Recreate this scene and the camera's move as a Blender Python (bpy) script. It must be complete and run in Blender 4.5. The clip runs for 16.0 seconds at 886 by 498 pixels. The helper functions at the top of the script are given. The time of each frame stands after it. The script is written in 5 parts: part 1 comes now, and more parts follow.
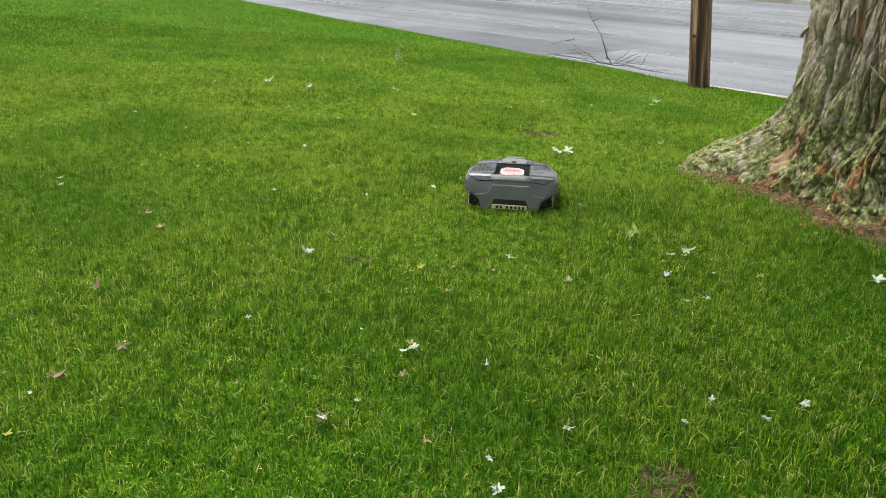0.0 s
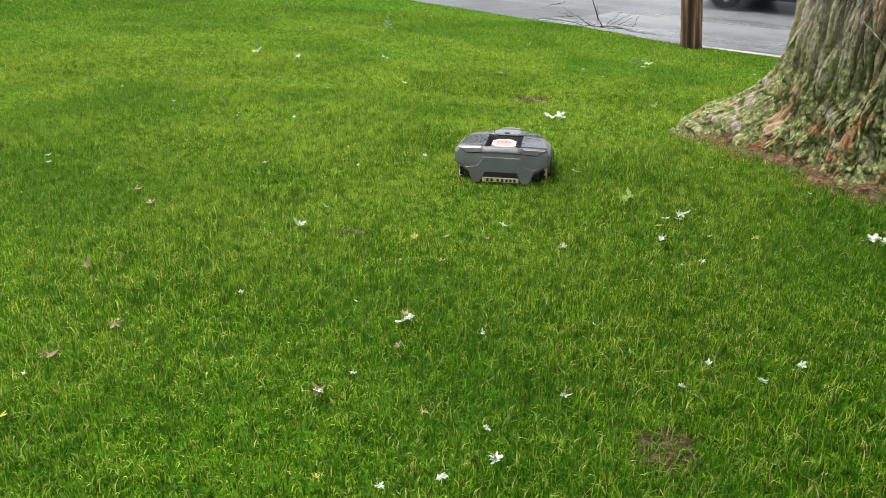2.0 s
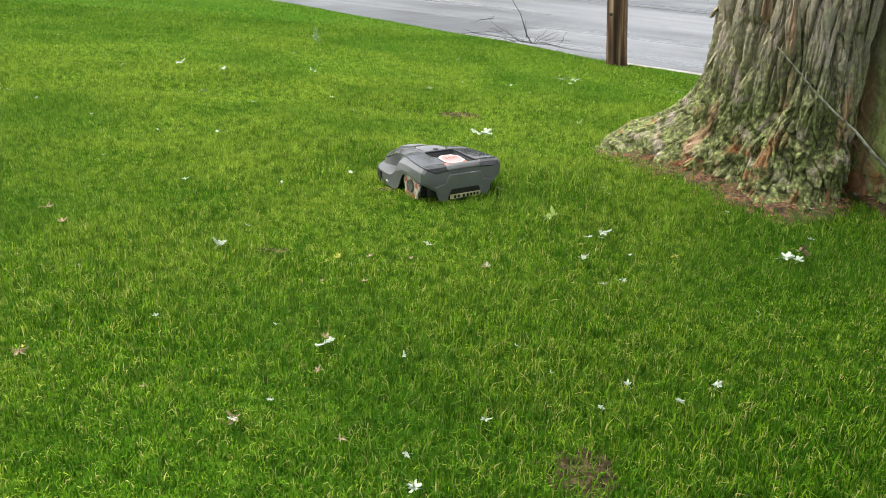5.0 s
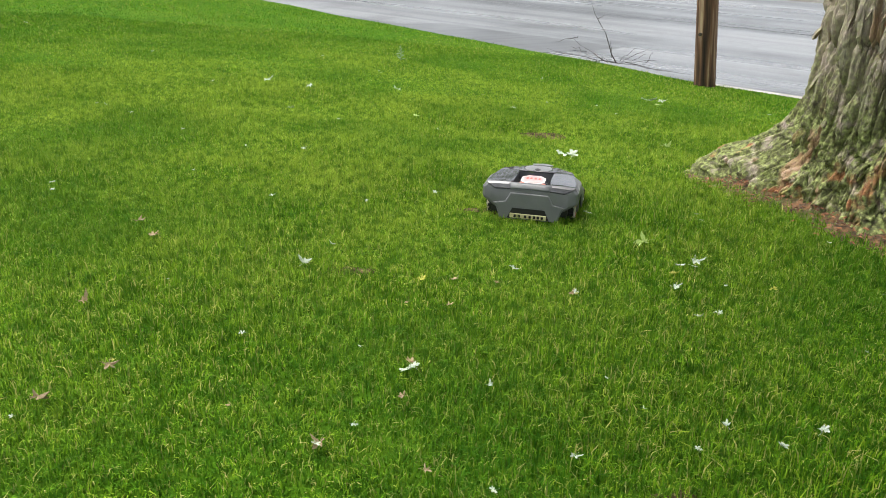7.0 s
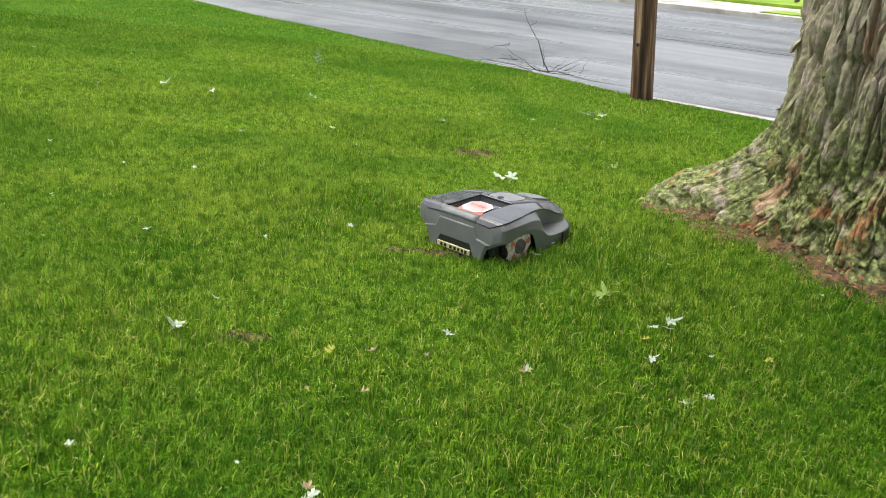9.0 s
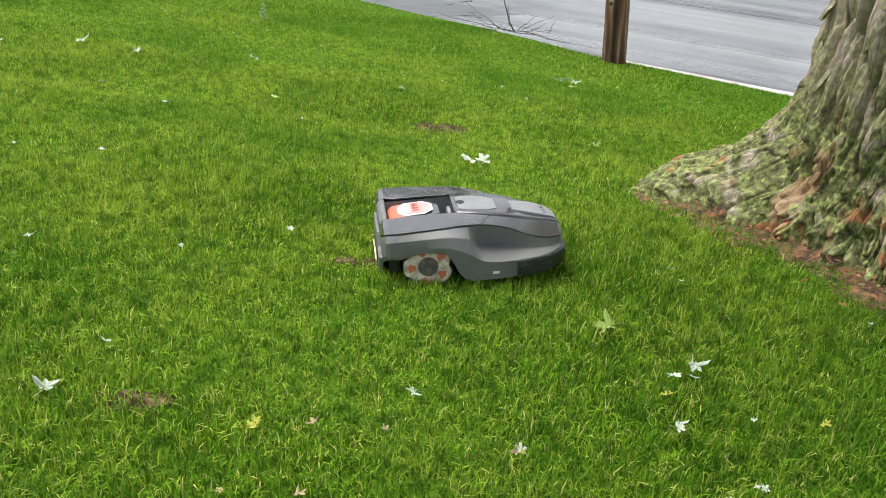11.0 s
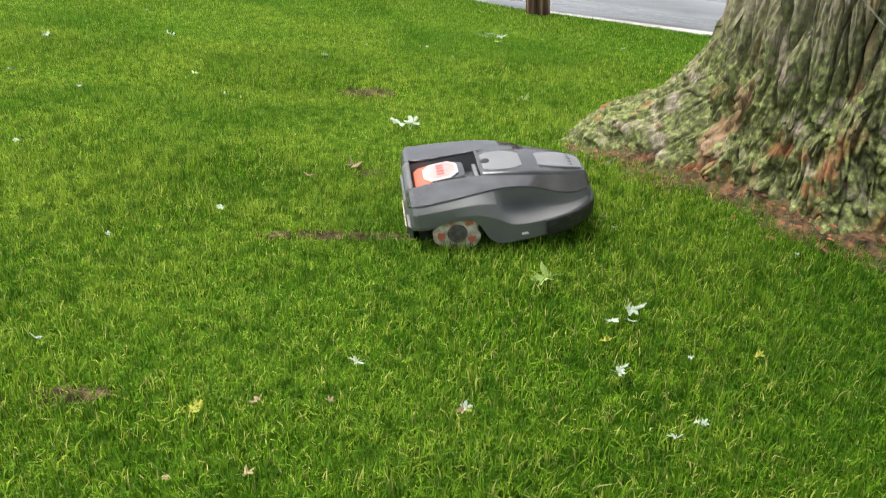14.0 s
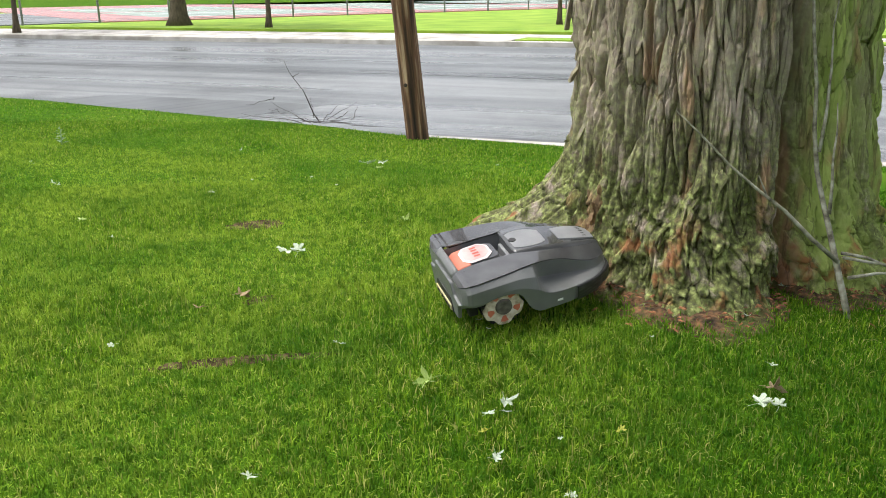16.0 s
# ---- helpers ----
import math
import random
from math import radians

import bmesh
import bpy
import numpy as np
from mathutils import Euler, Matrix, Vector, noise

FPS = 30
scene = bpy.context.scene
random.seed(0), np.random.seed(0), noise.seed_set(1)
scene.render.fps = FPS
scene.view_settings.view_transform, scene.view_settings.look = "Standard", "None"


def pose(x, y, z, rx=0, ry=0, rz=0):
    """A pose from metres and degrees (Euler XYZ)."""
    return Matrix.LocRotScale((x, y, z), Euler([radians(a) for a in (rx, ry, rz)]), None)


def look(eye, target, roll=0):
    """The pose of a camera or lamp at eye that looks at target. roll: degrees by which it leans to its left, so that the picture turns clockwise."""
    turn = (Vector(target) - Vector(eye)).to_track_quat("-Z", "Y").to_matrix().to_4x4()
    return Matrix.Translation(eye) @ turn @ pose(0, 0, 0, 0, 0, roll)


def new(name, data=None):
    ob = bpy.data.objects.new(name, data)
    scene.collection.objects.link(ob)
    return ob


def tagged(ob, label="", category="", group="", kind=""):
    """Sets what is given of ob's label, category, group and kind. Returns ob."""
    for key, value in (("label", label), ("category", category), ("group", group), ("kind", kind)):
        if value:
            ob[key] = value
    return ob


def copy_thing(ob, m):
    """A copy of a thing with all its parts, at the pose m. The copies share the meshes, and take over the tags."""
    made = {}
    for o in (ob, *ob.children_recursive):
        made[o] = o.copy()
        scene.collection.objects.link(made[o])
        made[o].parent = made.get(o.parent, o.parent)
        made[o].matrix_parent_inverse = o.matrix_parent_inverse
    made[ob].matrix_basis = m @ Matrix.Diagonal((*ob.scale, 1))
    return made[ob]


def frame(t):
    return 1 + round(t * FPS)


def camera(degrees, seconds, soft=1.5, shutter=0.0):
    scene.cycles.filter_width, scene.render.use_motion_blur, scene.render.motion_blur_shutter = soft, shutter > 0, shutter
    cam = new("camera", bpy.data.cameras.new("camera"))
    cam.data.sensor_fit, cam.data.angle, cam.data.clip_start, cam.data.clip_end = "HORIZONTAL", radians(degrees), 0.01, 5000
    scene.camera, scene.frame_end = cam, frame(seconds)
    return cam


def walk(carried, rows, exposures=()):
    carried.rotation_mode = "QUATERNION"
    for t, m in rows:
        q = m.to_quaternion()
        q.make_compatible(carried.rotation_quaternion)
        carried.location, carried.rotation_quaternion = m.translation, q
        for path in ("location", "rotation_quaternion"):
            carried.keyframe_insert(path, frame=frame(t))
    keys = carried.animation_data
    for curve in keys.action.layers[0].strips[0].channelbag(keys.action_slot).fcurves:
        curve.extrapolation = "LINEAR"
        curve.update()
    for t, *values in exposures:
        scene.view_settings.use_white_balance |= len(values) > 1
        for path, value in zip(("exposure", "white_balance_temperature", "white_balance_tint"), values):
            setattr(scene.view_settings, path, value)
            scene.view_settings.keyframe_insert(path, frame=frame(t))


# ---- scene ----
cam = camera(54.9, 16.0, soft=0.9, shutter=0.35)
EXPOSURE = 0.9
PATH = [
    (0, (0.402, 0.042, 1.48), (0.203, 1.903, 0.776), 1.6),
    (0.5, (0.407, 0.064, 1.473), (0.214, 1.92, 0.755), 0.5),
    (1, (0.413, 0.075, 1.475), (0.225, 1.913, 0.709), 0.0),
    (1.5, (0.411, 0.073, 1.479), (0.226, 1.909, 0.706), 0.3),
    (2, (0.405, 0.068, 1.476), (0.222, 1.903, 0.703), 0.4),
    (2.5, (0.409, 0.058, 1.478), (0.234, 1.894, 0.705), 0.5),
    (3, (0.415, 0.052, 1.48), (0.299, 1.894, 0.708), 0.9),
    (3.2, (0.43, 0.057, 1.481), (0.354, 1.904, 0.717), 1.0),
    (5.3, (0.445, 0.138, 1.501), (0.418, 1.996, 0.763), 2.1),
    (5.5, (0.432, 0.158, 1.495), (0.394, 2.02, 0.766), 2.5),
    (6, (0.39, 0.193, 1.484), (0.235, 2.047, 0.753), 2.4),
    (6.5, (0.337, 0.185, 1.487), (0.148, 2.039, 0.761), 2.6),
    (7, (0.385, 0.19, 1.496), (0.182, 2.047, 0.782), 1.7),
    (7.5, (0.432, 0.249, 1.493), (0.236, 2.11, 0.787), 1.7),
    (8, (0.364, 0.44, 1.438), (0.295, 2.313, 0.74), 3.2),
    (8.5, (0.32, 0.715, 1.4), (0.287, 2.595, 0.717), 3.5),
    (9, (0.319, 1.04, 1.379), (0.292, 2.916, 0.684), 3.9),
    (9.2, (0.296, 1.144, 1.366), (0.274, 3.02, 0.673), 4.1),
    (11.3, (0.267, 1.831, 1.295), (0.356, 3.668, 0.509), 5.3),
    (11.5, (0.259, 1.816, 1.286), (0.345, 3.653, 0.5), 5.2),
    (12, (0.2, 1.827, 1.188), (0.285, 3.66, 0.392), 5.2),
    (12.5, (0.169, 1.853, 0.898), (0.235, 3.689, 0.106), 7.1),
    (13, (0.193, 1.903, 0.883), (0.284, 3.727, 0.066), 8.0),
    (13.5, (0.304, 1.891, 1.125), (0.52, 3.672, 0.241), 3.6),
    (14, (0.304, 1.817, 1.31), (0.521, 3.613, 0.457), 2.3),
    (14.5, (0.33, 1.767, 1.347), (0.56, 3.622, 0.636), 1.8),
    (15, (0.361, 1.726, 1.353), (0.713, 3.596, 0.737), 1.8),
    (15.5, (0.353, 1.622, 1.364), (0.792, 3.482, 0.774), 0.5),
    (16, (0.362, 1.581, 1.367), (0.809, 3.44, 0.78), -0.6),
]
walk(cam, [(t, look(eye, target, roll)) for t, eye, target, roll in PATH],
     [(0.0, EXPOSURE - 0.1, 6500, 10), (1.0, EXPOSURE + 0.05, 6500, 10), (3.2, EXPOSURE + 0.1, 6500, 10), (6.0, EXPOSURE + 0.08, 6500, 10), (9.0, EXPOSURE + 0.02, 6500, 10), (16.0, EXPOSURE, 6500, 10)])

# ---- world and light: bright overcast day after rain ----
SUN_ELEVATION, SUN_TURN = 72, 290
world = bpy.data.worlds.new("overcast_sky")
scene.world = world
world.use_nodes = True
wn = world.node_tree
sky = wn.nodes.new("ShaderNodeTexSky")
sky.sky_type, sky.sun_disc = "NISHITA", False
sky.sun_elevation, sky.sun_rotation = radians(SUN_ELEVATION), radians(SUN_TURN)
sky.air_density, sky.dust_density, sky.ozone_density = 1.0, 6.0, 1.0
grey = wn.nodes.new("ShaderNodeHueSaturation")
grey.inputs["Saturation"].default_value = 0.35
wn.links.new(sky.outputs[0], grey.inputs["Color"])
wn.links.new(grey.outputs[0], wn.nodes["Background"].inputs[0])
wn.nodes["Background"].inputs[1].default_value = 0.15
sun = new("sun", bpy.data.lights.new("sun", "SUN"))
sun.data.energy, sun.data.angle, sun.data.color = 1.0, radians(40), (1.0, 0.97, 0.92)
sun.matrix_world = pose(0, 0, 20, 90 - SUN_ELEVATION, 0, 180 - SUN_TURN)


# ---- materials ----
def material(name, stops, scale=6.0, detail=6.0, rough=0.7, metal=0.0, bump=0.0, bump_scale=60.0,
             second=None, second_scale=0.8, island=None, piece=None, coat=0.0, space="Object", stretch=(1, 1, 1), gloss=0.5):
    """stops: colours over a noise; second: a colour mixed in at a larger scale; island, piece: spread of brightness per island or object."""
    m = bpy.data.materials.new(name)
    m.use_nodes = True
    n, l = m.node_tree.nodes, m.node_tree.links
    b = n["Principled BSDF"]
    co = n.new("ShaderNodeTexCoord")
    mp = n.new("ShaderNodeMapping")
    mp.inputs["Scale"].default_value = stretch
    if space == "World":
        ge = n.new("ShaderNodeNewGeometry")
        l.new(ge.outputs["Position"], mp.inputs[0])
    else:
        l.new(co.outputs["Object"], mp.inputs[0])
    no = n.new("ShaderNodeTexNoise")
    no.inputs["Scale"].default_value, no.inputs["Detail"].default_value = scale, detail
    l.new(mp.outputs[0], no.inputs["Vector"])
    ra = n.new("ShaderNodeValToRGB")
    ra.color_ramp.elements[0].position, ra.color_ramp.elements[1].position = 0.3, 0.7
    for i in range(len(stops) - 2):
        ra.color_ramp.elements.new(0.3 + 0.4 * (i + 1) / (len(stops) - 1))
    for e, c in zip(ra.color_ramp.elements, stops):
        e.color = (*c, 1)
    l.new(no.outputs["Fac"], ra.inputs[0])
    col = ra.outputs[0]
    if second:
        n2 = n.new("ShaderNodeTexNoise")
        n2.inputs["Scale"].default_value, n2.inputs["Detail"].default_value = second_scale, 4
        l.new(mp.outputs[0], n2.inputs["Vector"])
        r2 = n.new("ShaderNodeValToRGB")
        r2.color_ramp.elements[0].position, r2.color_ramp.elements[1].position = 0.45, 0.65
        l.new(n2.outputs["Fac"], r2.inputs[0])
        mx = n.new("ShaderNodeMixRGB")
        mx.inputs["Color2"].default_value = (*second, 1)
        l.new(r2.outputs[0], mx.inputs["Fac"])
        l.new(col, mx.inputs["Color1"])
        col = mx.outputs[0]
    if island or piece:
        if island:
            src = n.new("ShaderNodeNewGeometry").outputs["Random Per Island"]
        else:
            src = n.new("ShaderNodeObjectInfo").outputs["Random"]
        mr = n.new("ShaderNodeMapRange")
        mr.inputs["To Min"].default_value, mr.inputs["To Max"].default_value = 1 - (island or piece), 1 + (island or piece)
        l.new(src, mr.inputs[0])
        hs = n.new("ShaderNodeHueSaturation")
        l.new(mr.outputs[0], hs.inputs["Value"])
        l.new(col, hs.inputs["Color"])
        col = hs.outputs[0]
    l.new(col, b.inputs["Base Color"])
    b.inputs["Specular IOR Level"].default_value = gloss
    b.inputs["Roughness"].default_value, b.inputs["Metallic"].default_value = rough, metal
    b.inputs["Coat Weight"].default_value = coat
    if bump:
        nb = n.new("ShaderNodeTexNoise")
        nb.inputs["Scale"].default_value, nb.inputs["Detail"].default_value = bump_scale, 5
        l.new(mp.outputs[0], nb.inputs["Vector"])
        bp = n.new("ShaderNodeBump")
        bp.inputs["Strength"].default_value, bp.inputs["Distance"].default_value = bump, 0.01
        l.new(nb.outputs["Fac"], bp.inputs["Height"])
        l.new(bp.outputs[0], b.inputs["Normal"])
    return m


def mix_node(n, l, fac, a, b):
    m = n.new("ShaderNodeMixRGB")
    l.new(fac, m.inputs["Fac"])
    for s, k in ((a, "Color1"), (b, "Color2")):
        if isinstance(s, tuple):
            m.inputs[k].default_value = (*s, 1)
        else:
            l.new(s, m.inputs[k])
    return m.outputs[0]


def ramp_node(n, l, src, stops):
    r = n.new("ShaderNodeValToRGB")
    while len(r.color_ramp.elements) < len(stops):
        r.color_ramp.elements.new(0.5)
    for e, (p, c) in zip(r.color_ramp.elements, stops):
        e.position = p
        e.color = (*c, 1) if isinstance(c, tuple) else (c, c, c, 1)
    l.new(src, r.inputs[0])
    return r.outputs[0]


def noise_node(n, l, vec, scale, detail=4.0, rough=0.5):
    t = n.new("ShaderNodeTexNoise")
    t.inputs["Scale"].default_value, t.inputs["Detail"].default_value, t.inputs["Roughness"].default_value = scale, detail, rough
    l.new(vec, t.inputs["Vector"])
    return t.outputs["Fac"]


def grass_material():
    m = bpy.data.materials.new("grass_blades")
    m.use_nodes = True
    n, l = m.node_tree.nodes, m.node_tree.links
    b = n["Principled BSDF"]
    g = n.new("ShaderNodeNewGeometry")
    own = ramp_node(n, l, g.outputs["Random Per Island"], [(0.0, (0.012, 0.07, 0.002)), (0.36, (0.05, 0.19, 0.004)), (0.68, (0.165, 0.36, 0.008)),
                                                         (0.88, (0.33, 0.46, 0.035)), (0.95, (0.60, 0.54, 0.19))])
    # drier open slope with its brighter light painted in, broken up at two scales
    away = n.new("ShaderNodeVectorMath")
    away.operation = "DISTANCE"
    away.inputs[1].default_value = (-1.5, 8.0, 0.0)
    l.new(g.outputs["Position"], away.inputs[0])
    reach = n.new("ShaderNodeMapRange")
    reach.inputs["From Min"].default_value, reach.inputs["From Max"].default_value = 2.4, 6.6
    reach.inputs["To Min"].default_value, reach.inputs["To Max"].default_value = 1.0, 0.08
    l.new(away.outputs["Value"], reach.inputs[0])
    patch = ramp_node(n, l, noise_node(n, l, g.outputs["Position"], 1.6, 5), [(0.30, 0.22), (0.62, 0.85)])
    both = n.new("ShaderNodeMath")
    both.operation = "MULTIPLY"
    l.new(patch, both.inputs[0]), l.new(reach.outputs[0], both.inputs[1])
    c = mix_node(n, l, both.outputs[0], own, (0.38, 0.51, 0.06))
    tuft = ramp_node(n, l, noise_node(n, l, g.outputs["Position"], 17, 3), [(0.40, 0.65), (0.52, 0.0)])
    c = mix_node(n, l, tuft, c, (0.03, 0.12, 0.006))
    lush = ramp_node(n, l, noise_node(n, l, g.outputs["Position"], 0.6, 3), [(0.48, 0.0), (0.62, 0.45)])
    c = mix_node(n, l, lush, c, (0.045, 0.17, 0.01))
    l.new(c, b.inputs["Base Color"])
    b.inputs["Roughness"].default_value = 0.6
    b.inputs["Specular IOR Level"].default_value = 0.06
    tr = n.new("ShaderNodeBsdfTranslucent")
    l.new(c, tr.inputs["Color"])
    mx = n.new("ShaderNodeMixShader")
    mx.inputs[0].default_value = 0.22
    l.new(b.outputs[0], mx.inputs[1])
    l.new(tr.outputs[0], mx.inputs[2])
    l.new(mx.outputs[0], n["Material Output"].inputs[0])
    return m


def bark_material(name, island=False):
    m = bpy.data.materials.new(name)
    m.use_nodes = True
    n, l = m.node_tree.nodes, m.node_tree.links
    b = n["Principled BSDF"]
    co = n.new("ShaderNodeTexCoord")
    mp = n.new("ShaderNodeMapping")
    mp.inputs["Scale"].default_value = (1, 1, 0.22)
    l.new(co.outputs["Object"], mp.inputs[0])
    base = ramp_node(n, l, noise_node(n, l, mp.outputs[0], 22, 8, 0.65), [(0.28, (0.07, 0.05, 0.038)), (0.42, (0.37, 0.29, 0.235)), (0.64, (0.68, 0.58, 0.5))])
    if island:
        g = n.new("ShaderNodeNewGeometry")
        base = mix_node(n, l, ramp_node(n, l, g.outputs["Random Per Island"], [(0.0, 0.0), (1.0, 0.6)]), base, (0.30, 0.25, 0.21))
    # wandering fissures between the strips
    tw = n.new("ShaderNodeMapping")
    tw.inputs["Scale"].default_value = (1, 1, 0.13)
    l.new(co.outputs["Object"], tw.inputs[0])
    vein = noise_node(n, l, tw.outputs[0], 11, 5, 0.55)
    crack = ramp_node(n, l, vein, [(0.44, 0.0), (0.464, 0.5), (0.470, 0.5), (0.495, 0.0)])
    broad = ramp_node(n, l, noise_node(n, l, tw.outputs[0], 3.2, 4), [(0.42, 0.0), (0.62, 0.6)])
    base = mix_node(n, l, broad, base, (0.46, 0.36, 0.30))
    sep = n.new("ShaderNodeSeparateXYZ")
    l.new(co.outputs["Object"], sep.inputs[0])

    def times(a, c):
        k = n.new("ShaderNodeMath")
        k.operation = "MULTIPLY"
        l.new(a, k.inputs[0]), l.new(c, k.inputs[1])
        return k.outputs[0]

    low = ramp_node(n, l, sep.outputs[2], [(0.0, 1.0), (0.5, 0.97), (0.8, 0.65), (1.0, 0.4)])
    moss = times(low, ramp_node(n, l, noise_node(n, l, co.outputs["Object"], 7, 8, 0.7), [(0.33, 0.0), (0.47, 0.95)]))
    shade = ramp_node(n, l, noise_node(n, l, co.outputs["Object"], 40, 4), [(0.3, (0.035, 0.04, 0.014)), (0.5, (0.15, 0.18, 0.042)), (0.68, (0.38, 0.46, 0.14))])
    c = mix_node(n, l, moss, base, shade)
    # the damp side of the second stem is green all over
    side = times(ramp_node(n, l, sep.outputs[0], [(0.0, 0.0), (0.04, 0.0), (0.16, 1.0)]), ramp_node(n, l, noise_node(n, l, mp.outputs[0], 9, 6), [(0.35, 0.2), (0.6, 1.0)]))
    c = mix_node(n, l, side, c, (0.40, 0.50, 0.13))
    foot = ramp_node(n, l, sep.outputs[2], [(0.0, 1.0), (0.26, 1.0), (0.48, 0.0)])
    rust = times(foot, ramp_node(n, l, noise_node(n, l, co.outputs["Object"], 5.3, 5), [(0.57, 0.0), (0.64, 0.85)]))
    c = mix_node(n, l, rust, c, (0.34, 0.13, 0.05))
    streak = ramp_node(n, l, noise_node(n, l, mp.outputs[0], 6.1, 3), [(0.59, 0.0), (0.66, 0.65)])
    c = mix_node(n, l, streak, c, (0.42, 0.24, 0.14))
    c = mix_node(n, l, crack, c, (0.06, 0.042, 0.028))
    l.new(c, b.inputs["Base Color"])
    b.inputs["Roughness"].default_value = 0.9
    bp = n.new("ShaderNodeBump")
    bp.inputs["Strength"].default_value, bp.inputs["Distance"].default_value = 0.9, 0.012
    l.new(noise_node(n, l, mp.outputs[0], 60, 8, 0.7), bp.inputs["Height"])
    l.new(bp.outputs[0], b.inputs["Normal"])
    return m


CHIPS = material("bark_chips", [(0.07, 0.035, 0.018), (0.2, 0.09, 0.04), (0.36, 0.16, 0.07)], 30, rough=0.9, island=0.5)
SOIL = material("lawn_soil", [(0.02, 0.06, 0.003), (0.045, 0.12, 0.005), (0.09, 0.18, 0.01)], 9, rough=0.9, bump=0.9, bump_scale=45, space="World",
                second=(0.07, 0.14, 0.01), second_scale=0.5, gloss=0.03)
GRASS = grass_material()
LITTER = material("red_brown_bark_mould", [(0.03, 0.018, 0.01), (0.11, 0.065, 0.03), (0.27, 0.135, 0.06)], 28, rough=0.95, bump=1.0, bump_scale=70, space="World",
                  second=(0.08, 0.10, 0.02), second_scale=6)
EARTH = material("bare_earth", [(0.02, 0.015, 0.008), (0.075, 0.055, 0.026), (0.16, 0.125, 0.06)], 30, gloss=0.1, rough=0.95, bump=1.0, bump_scale=60, space="World")


def asphalt_material():
    m = bpy.data.materials.new("wet_asphalt")
    m.use_nodes = True
    n, l = m.node_tree.nodes, m.node_tree.links
    b = n["Principled BSDF"]
    ge = n.new("ShaderNodeNewGeometry")
    turn = n.new("ShaderNodeMapping")
    turn.inputs["Rotation"].default_value = (0, 0, radians(36.1))
    l.new(ge.outputs["Position"], turn.inputs[0])
    mp = n.new("ShaderNodeMapping")
    mp.inputs["Scale"].default_value = (0.045, 1, 1)
    l.new(turn.outputs[0], mp.inputs[0])
    streak = noise_node(n, l, mp.outputs[0], 1.3, 7, 0.6)
    c = ramp_node(n, l, streak, [(0.3, (0.07, 0.076, 0.08)), (0.48, (0.14, 0.15, 0.156)), (0.68, (0.235, 0.245, 0.25))])
    stain = ramp_node(n, l, noise_node(n, l, ge.outputs["Position"], 0.5, 6, 0.65), [(0.52, 0.0), (0.66, 0.55)])
    c = mix_node(n, l, stain, c, (0.06, 0.062, 0.066))
    l.new(c, b.inputs["Base Color"])
    wet = ramp_node(n, l, noise_node(n, l, mp.outputs[0], 0.9, 5), [(0.35, 0.16), (0.6, 0.5)])
    l.new(wet, b.inputs["Roughness"])
    bp = n.new("ShaderNodeBump")
    bp.inputs["Strength"].default_value, bp.inputs["Distance"].default_value = 0.3, 0.01
    l.new(noise_node(n, l, ge.outputs["Position"], 120, 4), bp.inputs["Height"])
    l.new(bp.outputs[0], b.inputs["Normal"])
    return m


ASPHALT = asphalt_material()
SEAL = material("dark_road_seal", [(0.06, 0.064, 0.067), (0.12, 0.126, 0.13)], 1.3, rough=0.3, space="World")
CONCRETE = material("concrete", [(0.42, 0.40, 0.36), (0.6, 0.58, 0.53)], 3, rough=0.75, bump=0.3, space="World", second=(0.3, 0.28, 0.24), second_scale=1.2)
POLE_WOOD = material("weathered_pole_wood", [(0.010, 0.006, 0.004), (0.055, 0.028, 0.015), (0.17, 0.085, 0.045), (0.5, 0.36, 0.24)], 9, rough=0.85, bump=0.9,
                     bump_scale=40, stretch=(1.6, 1.6, 0.1))
BARK = bark_material("maple_bark")
BARK_PLATE = bark_material("maple_bark_plates", True)
TWIG = material("grey_twig_bark", [(0.09, 0.08, 0.055), (0.32, 0.31, 0.23), (0.52, 0.53, 0.43)], 25, rough=0.9, bump=0.5)
DARK_TWIG = material("wet_twig_bark", [(0.02, 0.014, 0.01), (0.06, 0.045, 0.035)], 20, rough=0.8)
FAR_BARK = material("street_tree_bark", [(0.05, 0.038, 0.024), (0.12, 0.095, 0.06)], 14, rough=0.9, bump=0.8, stretch=(1, 1, 0.3))
BODY_GREY = material("grey_plastic", [(0.135, 0.141, 0.141), (0.185, 0.192, 0.192)], 6, rough=0.36, bump=0.12, bump_scale=160, second=(0.14, 0.143, 0.14), second_scale=4)
COVER_GREY = material("glossy_dark_plastic", [(0.045, 0.046, 0.048), (0.08, 0.082, 0.084)], 9, rough=0.12, coat=0.7, bump=0.05, bump_scale=30)
HATCH_GREY = material("light_grey_plastic", [(0.2, 0.205, 0.21), (0.27, 0.275, 0.28)], 9, rough=0.35, bump=0.05)
BLACK = material("black_plastic", [(0.008, 0.008, 0.008), (0.022, 0.022, 0.022)], 12, rough=0.5)
BUMPER = material("scuffed_black_rubber", [(0.012, 0.012, 0.013), (0.02, 0.02, 0.02), (0.05, 0.05, 0.05)], 26, rough=0.45, stretch=(1, 1, 4))
ORANGE = material("orange_plastic", [(0.55, 0.14, 0.075), (0.62, 0.2, 0.12)], 9, rough=0.4)
HUB = material("muddy_hub", [(0.06, 0.055, 0.045), (0.16, 0.15, 0.125)], 40, rough=0.8)
LABEL_RIM = material("pale_sticker_edge", [(0.66, 0.56, 0.54), (0.76, 0.68, 0.66)], 14, rough=0.4)
LABEL = material("faded_pink_label", [(0.62, 0.30, 0.28), (0.70, 0.48, 0.46)], 14, rough=0.4)
